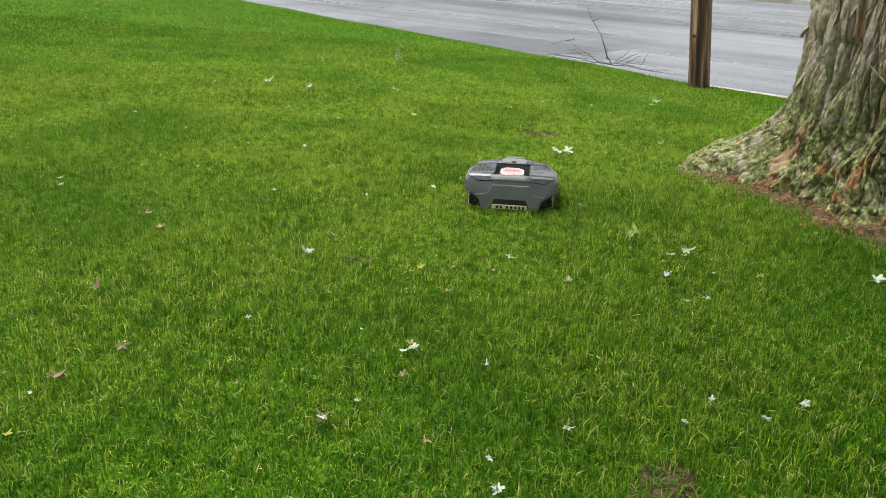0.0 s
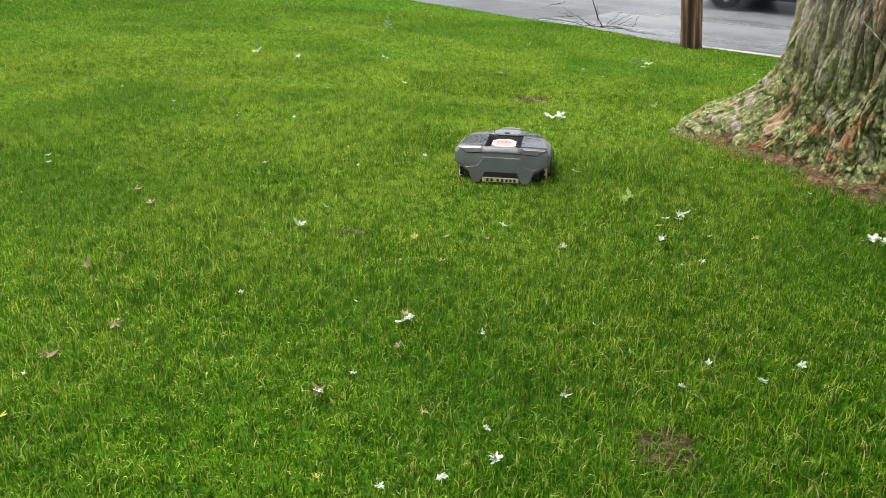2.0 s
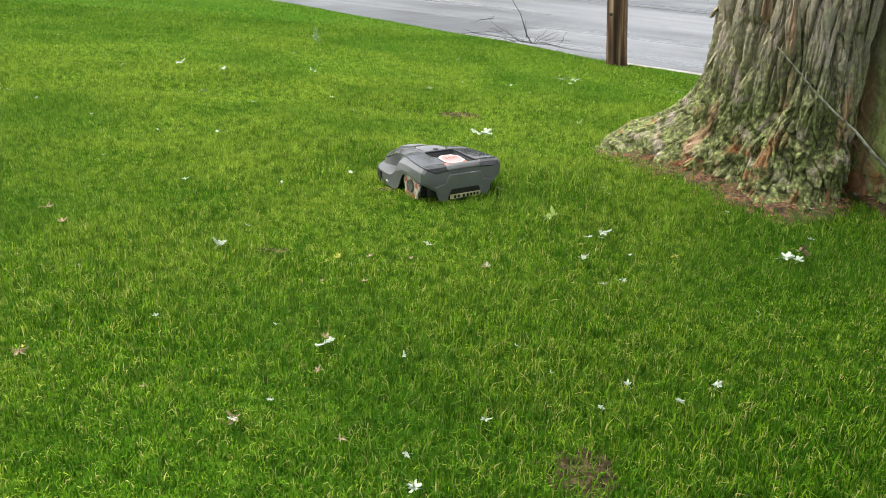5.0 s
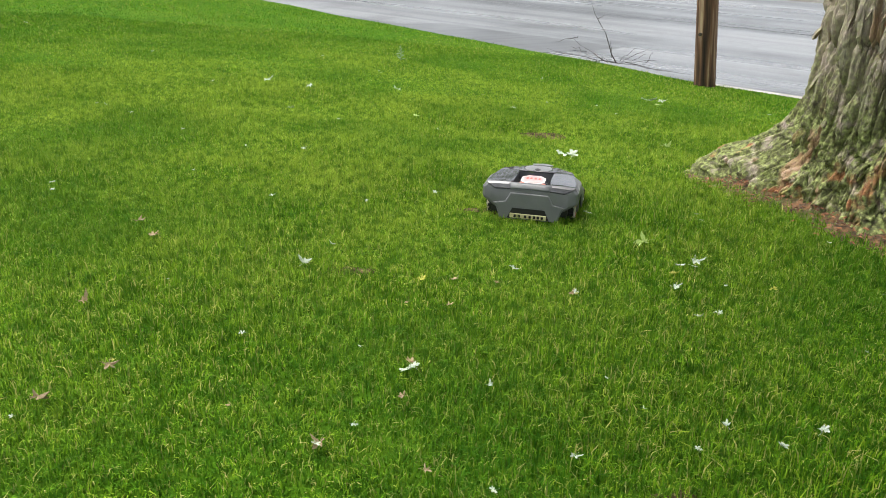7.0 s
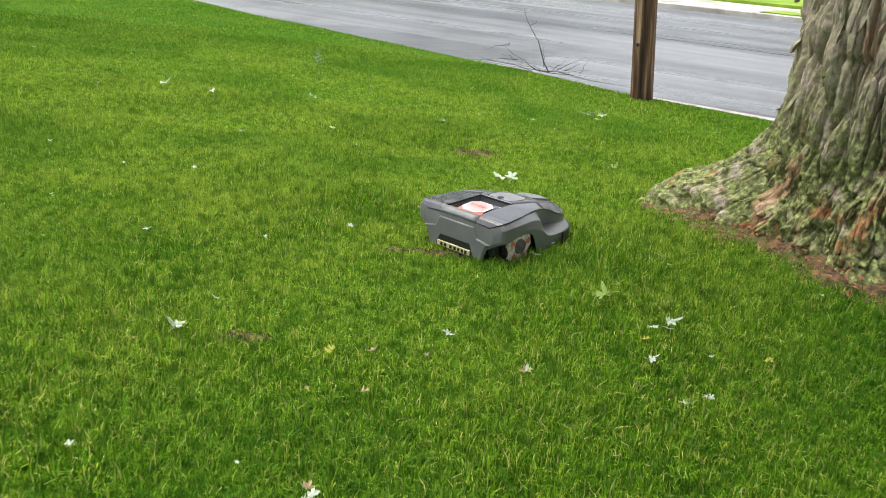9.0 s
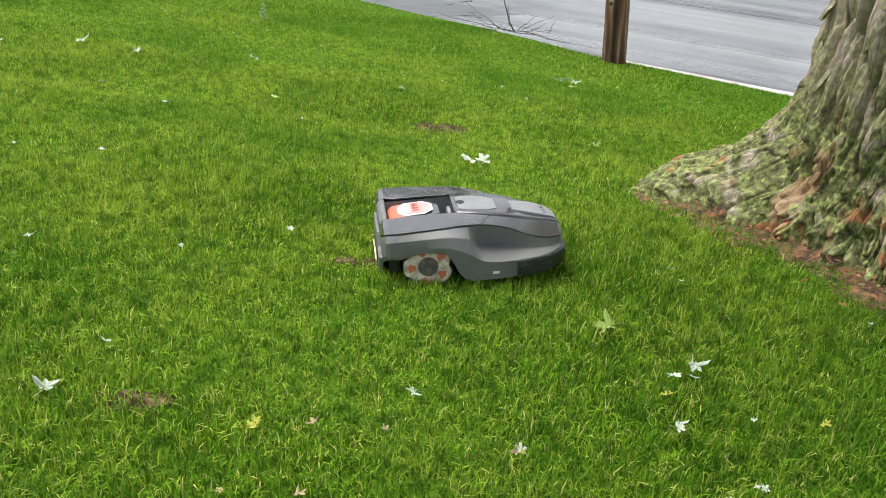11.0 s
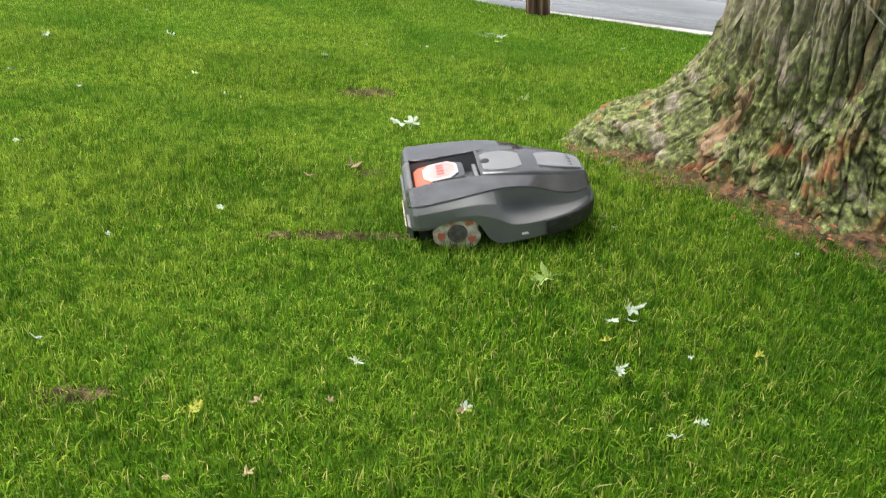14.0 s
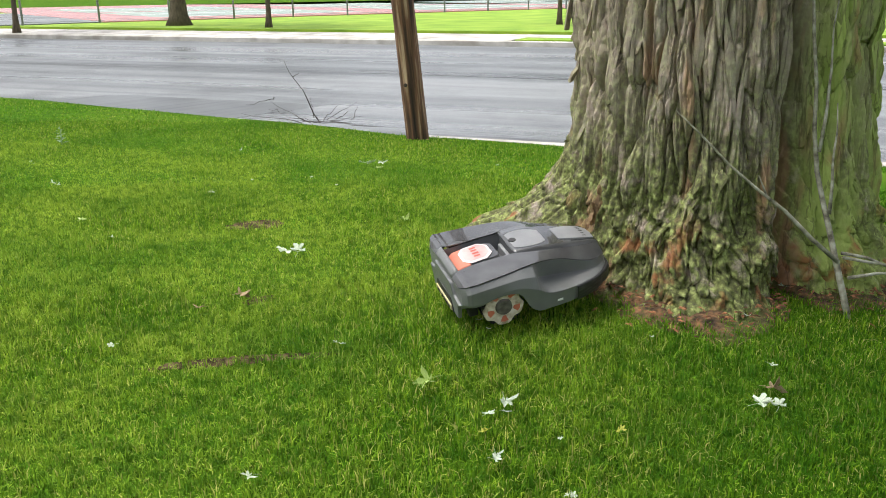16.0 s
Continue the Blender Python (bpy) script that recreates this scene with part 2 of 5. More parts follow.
LABEL_DARK = material("faded_red_print", [(0.5, 0.09, 0.06), (0.6, 0.16, 0.12)], 14, rough=0.4)
RIM = material("dirty_white_rim", [(0.26, 0.2, 0.12), (0.62, 0.55, 0.43), (0.82, 0.78, 0.7)], 30, rough=0.6)
PLATE = material("pale_yellow_plate", [(0.5, 0.45, 0.22), (0.62, 0.57, 0.33)], 30, rough=0.5)
WHITE = material("white_print", [(0.7, 0.7, 0.7), (0.8, 0.8, 0.8)], 10, rough=0.4)
LEAF_PALE = material("pale_leaf_underside", [(0.28, 0.36, 0.22), (0.46, 0.53, 0.40), (0.58, 0.62, 0.52)], 18, rough=0.6, piece=0.12)
LEAF_GREEN = material("yellow_green_leaf", [(0.22, 0.34, 0.06), (0.4, 0.5, 0.16)], 18, rough=0.5, piece=0.2)
LEAF_BROWN = material("dry_brown_leaf", [(0.15, 0.095, 0.04), (0.36, 0.27, 0.14), (0.52, 0.44, 0.27)], 25, rough=0.8, piece=0.25)
LEAF_YELLOW = material("yellow_leaf", [(0.36, 0.38, 0.03), (0.46, 0.46, 0.07)], 18, rough=0.5)
CROWN = material("maple_crown_leaves", [(0.03, 0.08, 0.012), (0.06, 0.13, 0.02)], 2, rough=0.5, island=0.4)
WEED = material("pale_weed_leaf", [(0.16, 0.26, 0.13), (0.3, 0.4, 0.24)], 20, rough=0.6)
CAR_PAINT = material("black_car_paint", [(0.008, 0.008, 0.009), (0.014, 0.014, 0.015)], 3, rough=0.15, coat=0.6)
CAR_GLASS = material("dark_car_glass", [(0.01, 0.012, 0.014), (0.02, 0.022, 0.024)], 3, rough=0.05)
ALLOY = material("alloy_rim", [(0.4, 0.4, 0.42), (0.55, 0.55, 0.57)], 9, rough=0.3, metal=1.0)
STEEL = material("galvanised_steel", [(0.16, 0.17, 0.17), (0.26, 0.27, 0.27)], 9, rough=0.5, metal=0.6)
COURT_RED = material("wet_red_court", [(0.42, 0.17, 0.16), (0.55, 0.26, 0.25)], 0.4, rough=0.25, space="World")
COURT_GREEN = material("wet_green_court", [(0.25, 0.34, 0.28), (0.36, 0.45, 0.38)], 0.4, rough=0.25, space="World")
FAR_GRASS = material("far_lawn", [(0.13, 0.25, 0.012), (0.2, 0.33, 0.02), (0.27, 0.38, 0.04)], 0.7, rough=0.9, bump=0.8, bump_scale=14, space="World")


# ---- mesh helpers ----
def finish(bm, name, mat, smooth=False):
    me = bpy.data.meshes.new(name)
    bm.normal_update()
    bm.to_mesh(me)
    bm.free()
    me.materials.append(mat)
    if smooth:
        me.polygons.foreach_set("use_smooth", [True] * len(me.polygons))
    return me


def part(name, bm, mat, parent, label="", smooth=False):
    ob = new(name, finish(bm, name, mat, smooth))
    ob.parent = parent
    if label:
        tagged(ob, label)
    return ob


def thing(name, label, category, m=None, kind="", group=""):
    ob = new(name)
    if m is not None:
        ob.matrix_world = m
    return tagged(ob, label, category, group, kind)


def raw_mesh(name, verts, faces, mat, smooth=False):
    me = bpy.data.meshes.new(name)
    me.from_pydata([tuple(v) for v in verts], [], [tuple(f) for f in faces])
    me.materials.append(mat)
    if smooth:
        me.polygons.foreach_set("use_smooth", [True] * len(me.polygons))
    me.update()
    return me


def box(bm, lo, hi, bevel=0.0, m=None):
    r = bmesh.ops.create_cube(bm, size=1)
    vs = r["verts"]
    for v in vs:
        v.co = Vector([(lo[i] + hi[i]) / 2 + v.co[i] * (hi[i] - lo[i]) for i in range(3)])
    if bevel:
        es = list({e for v in vs for e in v.link_edges})
        out = bmesh.ops.bevel(bm, geom=es, offset=bevel, segments=2, affect="EDGES", profile=0.5)
        vs = list({v for f in out["faces"] for v in f.verts} | {v for v in vs if v.is_valid})
    if m is not None:
        bmesh.ops.transform(bm, matrix=m, verts=vs)
    return vs


def cylinder(bm, r0, r1, depth, seg=24, m=None):
    r = bmesh.ops.create_cone(bm, cap_ends=True, segments=seg, radius1=r0, radius2=r1, depth=depth)
    if m is not None:
        bmesh.ops.transform(bm, matrix=m, verts=r["verts"])
    return r["verts"]


def loft(bm, rings, close=True, cap=True):
    rows = [[bm.verts.new(p) for p in ring] for ring in rings]
    k = len(rows[0])
    for a, b in zip(rows, rows[1:]):
        for i in range(k if close else k - 1):
            j = (i + 1) % k
            bm.faces.new((a[i], a[j], b[j], b[i]))
    if cap:
        bm.faces.new(rows[0][::-1])
        bm.faces.new(rows[-1])
    return rows


def tube(bm, pts, radii, seg=8):
    """A limb through points."""
    rings = []
    for i, p in enumerate(pts):
        a, b = Vector(pts[max(i - 1, 0)]), Vector(pts[min(i + 1, len(pts) - 1)])
        d = (b - a).normalized()
        u = d.cross(Vector((0.3, 0.2, 1))).normalized()
        w = d.cross(u)
        rings.append([Vector(p) + float(radii[i]) * (math.cos(t) * u + math.sin(t) * w) for t in [2 * math.pi * k / seg for k in range(seg)]])
    loft(bm, rings)


# ---- the lie of the land: r along the road, s across it ----
RX, RY = 0.808, -0.589
SX, SY = 0.589, 0.808
KERB_S, FAR_S = 11.45, 24.0
TREE = (2.61, 5.33)


def plan(r, s):
    return RX * r + SX * s, RY * r + SY * s


def road_z(s):
    return -0.62 + 0.035 * (s - KERB_S)


DROP_R = np.array([-200, -20, -16, -14.2, -12.3, -10.6, -9.0, -7.5, -6.3, -5.3, -3.9, 0, 8, 200.0])
DROP_Z = np.array([0.0, 0.0, 0.09, 0.16, 0.245, 0.28, 0.335, 0.36, 0.41, 0.455, 0.475, 0.49, 0.5, 0.5])


def land(x, y):
    """Height of the lawn and of the far ground."""
    x, y = np.asarray(x, float), np.asarray(y, float)
    r, s = RX * x + RY * y, SX * x + SY * y
    f = np.clip((s - 4.5) / 6.9, 0, 1)
    z = -np.interp(r, DROP_R, DROP_Z) * (f * 0.75 + 0.25 * f * f)
    z = z + 0.012 * np.sin(1.9 * x + 0.6) * np.sin(1.6 * y + 1.1)
    z = z - 0.055 * np.exp(-(((y - 7.05 + 0.06 * x) / 0.3) ** 2)) * (0.75 + 0.25 * np.sin(1.3 * x))
    d = np.hypot(x - TREE[0], y - TREE[1])
    z = z + 0.10 * np.exp(-((d / 1.25) ** 4))
    far = road_z(FAR_S) + 0.13 + 0.004 * np.clip(s - FAR_S, 0, 40)
    z = np.where(s > FAR_S + 0.1, far, z)
    return np.where((s > KERB_S + 0.02) & (s < FAR_S + 0.1), -0.75, z)


def build_ground():
    rs = np.concatenate([np.linspace(-400, -24, 20), np.linspace(-22, 14, 181), np.linspace(16, 400, 20)])
    ss = np.concatenate([np.linspace(-200, -6, 16), np.linspace(-5, KERB_S, 84), [KERB_S + 0.03, KERB_S + 0.2], np.linspace(FAR_S, FAR_S + 0.09, 2),
                         [FAR_S + 0.12], np.linspace(FAR_S + 1, 90, 20), np.linspace(100, 1500, 8)])
    R, S = np.meshgrid(rs, ss)
    X, Y = RX * R + SX * S, RY * R + SY * S
    V = np.stack([X, Y, land(X, Y)], -1).reshape(-1, 3)
    w = len(rs)
    F = [(j * w + i, j * w + i + 1, (j + 1) * w + i + 1, (j + 1) * w + i) for j in range(len(ss) - 1) for i in range(w - 1)]
    ob = new("ground", raw_mesh("ground", V, F, SOIL, True))
    tagged(ob, "gently sloping green lawn ground falling towards the road", "lawn", kind="structure")


def build_road():
    rs, ss = np.linspace(-300, 300, 61), np.linspace(KERB_S + 0.1, FAR_S, 12)
    V, F = [], []
    for s in ss:
        for r in rs:
            x, y = plan(r, s)
            V.append((x, y, road_z(s)))
    w = len(rs)
    for j in range(len(ss) - 1):
        for i in range(w - 1):
            F.append((j * w + i, j * w + i + 1, (j + 1) * w + i + 1, (j + 1) * w + i))
    tagged(new("road", raw_mesh("road", V, F, ASPHALT)), "wide wet grey asphalt road with darker damp streaks", "road", kind="structure")


build_ground()
build_road()


def strip(name, r0, r1, s0, s1, z0, z1, mat, label, category, step=4.0, kind="structure"):
    """A slab along the road with level top z1 and rounded front edges."""
    bm = bmesh.new()
    n = max(2, int((r1 - r0) / step))
    e = min(0.02, (s1 - s0) / 4)
    rings = []
    for i in range(n + 1):
        r = r0 + (r1 - r0) * i / n
        w = 0.006 * noise.noise((r * 0.7, s0, 0))
        rings.append([(*plan(r, s0 + w), z0), (*plan(r, s1 + w), z0), (*plan(r, s1 + w), z1 - e), (*plan(r, s1 - e + w), z1), (*plan(r, s0 + e + w), z1), (*plan(r, s0 + w), z1 - e)])
    loft(bm, rings)
    bmesh.ops.recalc_face_normals(bm, faces=bm.faces)
    ob = new(name, finish(bm, name, mat))
    return tagged(ob, label, category, kind=kind)


FAR_Z = road_z(FAR_S) + 0.13
strip("kerb_near", -5.2, 120, KERB_S - 0.03, KERB_S + 0.16, -0.8, -0.465, CONCRETE, "low worn concrete kerb between lawn and wet road", "kerb")
strip("kerb_far", -300, 300, FAR_S - 0.02, FAR_S + 0.16, -0.7, FAR_Z + 0.01, CONCRETE, "pale concrete kerb along the far side of road", "kerb")
strip("pavement_far", -300, 300, FAR_S + 1.25, FAR_S + 3.0, -0.6, FAR_Z + 0.03, CONCRETE, "light concrete pavement beyond the road", "pavement")
strip("driveway_apron", -60, -8.0, FAR_S + 0.165, FAR_S + 1.245, -0.6, FAR_Z + 0.025, CONCRETE, "pale concrete apron joining kerb and pavement", "pavement")


def road_marks():
    """Darker sealed repairs and tyre-worn bands, each a thin flush slab."""
    rng = random.Random(4)
    for r0, r1, s0, s1, name in ((-14.0, -9.2, KERB_S + 0.5, 14.2, "road_repair"), (-30, 30, 18.1, 18.16, "road_joint"), (-6.5, 25, KERB_S + 0.45, KERB_S + 0.95, "wet_gutter")):
        bm = bmesh.new()
        n = 40
        lo = [bm.verts.new((*plan(r0 + (r1 - r0) * i / n, s0 + 0.12 * noise.noise((i * 0.5, s0, 0))), road_z(s0) + 0.004)) for i in range(n + 1)]
        hi = [bm.verts.new((*plan(r0 + (r1 - r0) * i / n + (s1 - s0) * 0.5, s1 + 0.12 * noise.noise((i * 0.5, s1, 5))), road_z(s1) + 0.004)) for i in range(n + 1)]
        for i in range(n):
            bm.faces.new((lo[i], lo[i + 1], hi[i + 1], hi[i]))
        tagged(new(name, finish(bm, name, SEAL)), "dark sealed seam in the wet asphalt road", "road seam", kind="structure")


road_marks()


# ---- far side: lawn, path, court, fence, trees ----
def flat(name, pts, z, mat, label, category, kind="structure", parent=None):
    bm = bmesh.new()
    top = [bm.verts.new((x, y, z)) for x, y in pts]
    low = [bm.verts.new((x, y, z - 0.3)) for x, y in pts]
    bm.faces.new(top)
    k = len(pts)
    for i in range(k):
        bm.faces.new((top[i], low[i], low[(i + 1) % k], top[(i + 1) % k]))
    bmesh.ops.recalc_face_normals(bm, faces=bm.faces)
    ob = new(name, finish(bm, name, mat))
    if parent is not None:
        ob.parent = parent
        return ob
    return tagged(ob, label, category, kind=kind)


far_lawn_pts = [plan(-200, FAR_S + 3.0), plan(200, FAR_S + 3.0), plan(260, 120), plan(-260, 120)]
flat("far_lawn", far_lawn_pts, FAR_Z + 0.115, FAR_GRASS, "bright green lawn beyond the far pavement", "lawn")
flat("verge", [plan(-7.9, FAR_S + 0.17), plan(200, FAR_S + 0.17), plan(200, FAR_S + 1.24), plan(-7.9, FAR_S + 1.24)], FAR_Z + 0.04, FAR_GRASS,
     "narrow grass verge between kerb and pavement", "verge")
flat("wet_path", [(-60, 46), (-8.4, 39.8), (-4.9, 41.6), (-1, 47), (-6, 60), (-60, 62)], FAR_Z + 0.15, ASPHALT, "wet grey asphalt area beside the tennis court", "path")

FENCE_A, FENCE_D = Vector((-4.9, 41.1)), Vector((2.77, 1.13))


def build_court():
    a, d = FENCE_A + FENCE_D * 0.1, FENCE_D
    nrm = Vector((-d.y, d.x)).normalized()
    t = thing("tennis_court", "wet tennis court with green play areas and red surround", "tennis court")
    q = lambda u, v: tuple(a + d * u + nrm * v)
    flat("surround", [q(-0.0, 0.4), q(16, 0.4), q(16, 40), q(-0.0, 40)], FAR_Z + 0.16, COURT_RED, "", "", parent=t)
    for u in (1.2, 6.4, 11.4):
        for v in (4.0, 17.0):
            f = flat("play_area", [q(u, v), q(u + 3.8, v), q(u + 3.8, v + 11.5), q(u, v + 11.5)], FAR_Z + 0.168, COURT_GREEN, "", "", parent=t)
            tagged(f, "wet green play area")
            for v2 in (v + 0.5, v + 5.75, v + 11.0):
                flat("court_line", [q(u + 0.3, v2), q(u + 3.5, v2), q(u + 3.5, v2 + 0.1), q(u + 0.3, v2 + 0.1)], FAR_Z + 0.174, WHITE, "", "", parent=t)


def build_fence():
    t = thing("court_fence", "tall grey wire fence on thin steel posts", "fence")
    bm = bmesh.new()
    cylinder(bm, 0.045, 0.045, 3.2, 10)
    first = None
    for i in range(-1, 14):
        p = FENCE_A + FENCE_D * i
        if first is None:
            first = part("post", bm, STEEL, t)
            o = first
        else:
            o = new("post", first.data)
            o.parent = t
        o.location = (p.x, p.y, FAR_Z + 1.7)
    a, c = FENCE_A - FENCE_D, FENCE_A + FENCE_D * 13
    for z in (0.12, 1.5, 3.2):
        bm = bmesh.new()
        tube(bm, [(a.x, a.y, FAR_Z + 0.1 + z), (c.x, c.y, FAR_Z + 0.1 + z)], [0.008, 0.008], 6)
        part("rail", bm, STEEL, t)


def leaf_cloud(name, centre, spread, count, size, seed, mat):
    """Many small bent leaf blades in clumps."""
    rng = np.random.default_rng(seed)
    hubs = rng.normal(0, 1, (max(6, count // 60), 3))
    hubs *= np.array(spread) * 0.75 / np.maximum(1, np.linalg.norm(hubs, axis=1, keepdims=True) * 0.8)
    p = hubs[rng.integers(0, len(hubs), count)] + rng.normal(0, 0.16, (count, 3)) * np.array(spread) + np.array(centre)
    u = rng.normal(0, 1, (count, 3))
    u /= np.linalg.norm(u, axis=1, keepdims=True)
    w = np.cross(u, rng.normal(0, 1, (count, 3)))
    w /= np.linalg.norm(w, axis=1, keepdims=True)
    k = size * rng.uniform(0.7, 1.3, (count, 1))
    V = np.stack([p - u * k, p + w * k * 0.6, p + u * k, p - w * k * 0.6], 1).reshape(-1, 3)
    F = np.arange(count * 4).reshape(-1, 4)
    return raw_mesh(name, V.tolist(), F.tolist(), mat)


def far_tree(x, y, r, h, lean, seed, label):
    t = thing("street_tree", label, "tree", pose(x, y, FAR_Z + 0.1))
    rng = random.Random(seed)
    bm = bmesh.new()
    zs = np.linspace(-0.1, h * 0.7, 14)
    tube(bm, [(lean * z + 0.02 * noise.noise((z, seed, 0)), 0, z) for z in zs], [r * (1 + 0.9 * math.exp(-max(z, 0) / 0.25)) * (1 - 0.06 * z) for z in zs], 14)
    part("trunk", bm, FAR_BARK, t, smooth=True)
    top = Vector((lean * zs[-1], 0, zs[-1]))
    for i in range(6):
        a = 2 * math.pi * i / 6 + rng.random()
        bm = bmesh.new()
        q = Vector((math.cos(a), math.sin(a), 0.9)) * h * 0.25
        tube(bm, [top - Vector((0, 0, 0.9)), top - Vector((0, 0, 0.9)) + q * 0.5, top + q * 1.0], [r * 0.4, r * 0.25, r * 0.08], 6)
        part("limb", bm, DARK_TWIG, t)
    o = new("crown", leaf_cloud("crown", (lean * h * 0.8, 0, h * 0.95), (h * 0.3, h * 0.3, h * 0.28), 2600, 0.13, seed, CROWN))
    o.parent = t


build_court()
build_fence()
far_tree(-1.48, 37.0, 0.30, 9.0, 0.02, 3, "sturdy street tree with flared trunk on the far lawn")
far_tree(1.74, 33.4, 0.085, 6.0, 0.02, 5, "slim young street tree on the far lawn")
far_tree(11.73, 30.9, 0.075, 6.0, 0.01, 7, "slim young street tree near the far pavement")
far_tree(-6.94, 35.4, 0.085, 6.0, 0.03, 9, "slim young street tree by the wet path")


def build_pole():
    t = thing("utility_pole", "weathered brown wooden pole leaning beside the road", "pole", pose(2.553, 11.95, -0.5, 0, -5.5, 0))
    bm = bmesh.new()
    rings = []
    for z in np.linspace(0, 8, 80):
        ring = []
        for k in range(40):
            a = 2 * math.pi * k / 40
            r = 0.140 - 0.004 * z + 0.007 * noise.noise((math.cos(a) * 5, math.sin(a) * 5, float(z) * 0.5)) - 0.01 * max(0, noise.noise((math.cos(a) * 9, math.sin(a) * 9, float(z) * 0.25)) - 0.25)
            ring.append((r * math.cos(a), r * math.sin(a), float(z)))
        rings.append(ring)
    loft(bm, rings)
    part("shaft", bm, POLE_WOOD, t, smooth=True)
    bm = bmesh.new()
    cylinder(bm, 0.022, 0.022, 0.02, 10, pose(-0.10, -0.115, 0.75, 90, 0, -40))
    part("knot", bm, DARK_TWIG, t)


build_pole()


# ---- old maple ----
def lobe(d, at, width):
    """How much a bearing belongs to a root, 1 at its middle."""
    return math.exp(-((((d - at + 180) % 360 - 180) / width) ** 2))


def trunk_radius(th, z):
    """Radius of the old trunk: a tall skirt of roots, a nook where it is worn, a cleft before the second stem."""
    d = math.degrees(th) % 360
    h = max(z, -0.16)
    r = 0.655 + 0.012 * math.cos(7 * th + 1.0) + 0.05 * lobe(d, 322, 30)
    r += 0.50 * lobe(d, 150, 30) * math.exp(-(h - 0.17) / 0.17) if h > 0.17 else 0.50 * lobe(d, 150, 30) * (1 + (0.17 - h) * 1.5)
    r += (0.33 * lobe(d, 240, 26) + 0.22 * lobe(d, 310, 26) + 0.15 * lobe(d, 50, 60) + 0.12 * lobe(d, 196, 22)) * math.exp(-max(h, 0) / 0.36)
    # hollow between two roots
    r -= 0.07 * lobe(d, 231 + 8 * (h - 0.6), 5) * math.exp(-((h - 0.55) / 0.22) ** 2)
    r -= 0.06 * lobe(d, 252, 5) * math.exp(-((h - 0.40) / 0.16) ** 2)
    g = 275 - 6 * max(0, 0.6 - h)
    r -= 0.27 * lobe(d, g, 4.5) + 0.03 * lobe(d, g, 12)
    return r


def furrow(th, z):
    """Depth of the bark: long plates above, lifting at their lower ends; small mossy scales on the roots."""
    turn = th + 0.09 * z
    c, s = math.cos(turn), math.sin(turn)
    w1, w2 = noise.noise((c * 4, s * 4, z * 2.2)), noise.noise((c * 9, s * 9, z * 5 + 4))
    up = min(1.0, max(0.0, (z + 0.18 * noise.noise((c * 5, s * 5, 9)) - 0.34) / 0.22))
    f = 0.0
    if up > 0:
        q = Vector((c * 9.5 + 0.5 * w1 + 0.22 * w2, s * 9.5 + 0.5 * w1 - 0.22 * w2, z * 1.9))
        near, where = noise.voronoi(q)
        edge = min(1.0, (near[1] - near[0]) / 0.34)
        tilt = max(-0.6, min(0.6, where[0].z - q.z))
        f += up * (0.050 * (1 - edge) ** 1.6 - 0.030 * tilt - 0.026 * noise.cell(where[0] * 7.3))
        q2 = Vector((c * 25 + w1, s * 25 + w2, z * 4.2 + 3))
        near, where = noise.voronoi(q2)
        f += up * 0.016 * (1 - min(1.0, (near[1] - near[0]) / 0.3)) ** 2
    if up < 1:
        q = Vector((c * 24 + 2.4 * w1, s * 24 + 2.4 * w2, z * 10 + 1.8 * w2))
        near, where = noise.voronoi(q)
        edge = min(1.0, (near[1] - near[0]) / 0.3)
        f += (1 - up) * (0.017 * (1 - edge) ** 1.5 - 0.024 * max(-0.6, min(0.6, where[0].z - q.z)) - 0.022 * noise.cell(where[0] * 5.1) + 0.05 * noise.noise((c * 6, s * 6, z * 5)) + 0.035 * noise.noise((c * 14, s * 14, z * 12)) + 0.016 * noise.noise((c * 34, s * 34, z * 26)))
    return f - 0.022 * noise.noise((c * 4, s * 4, z * 1.3 + 3)) - 0.006 * noise.noise((c * 44, s * 44, z * 30)) - 0.003 * noise.noise((c * 120, s * 120, z * 60))


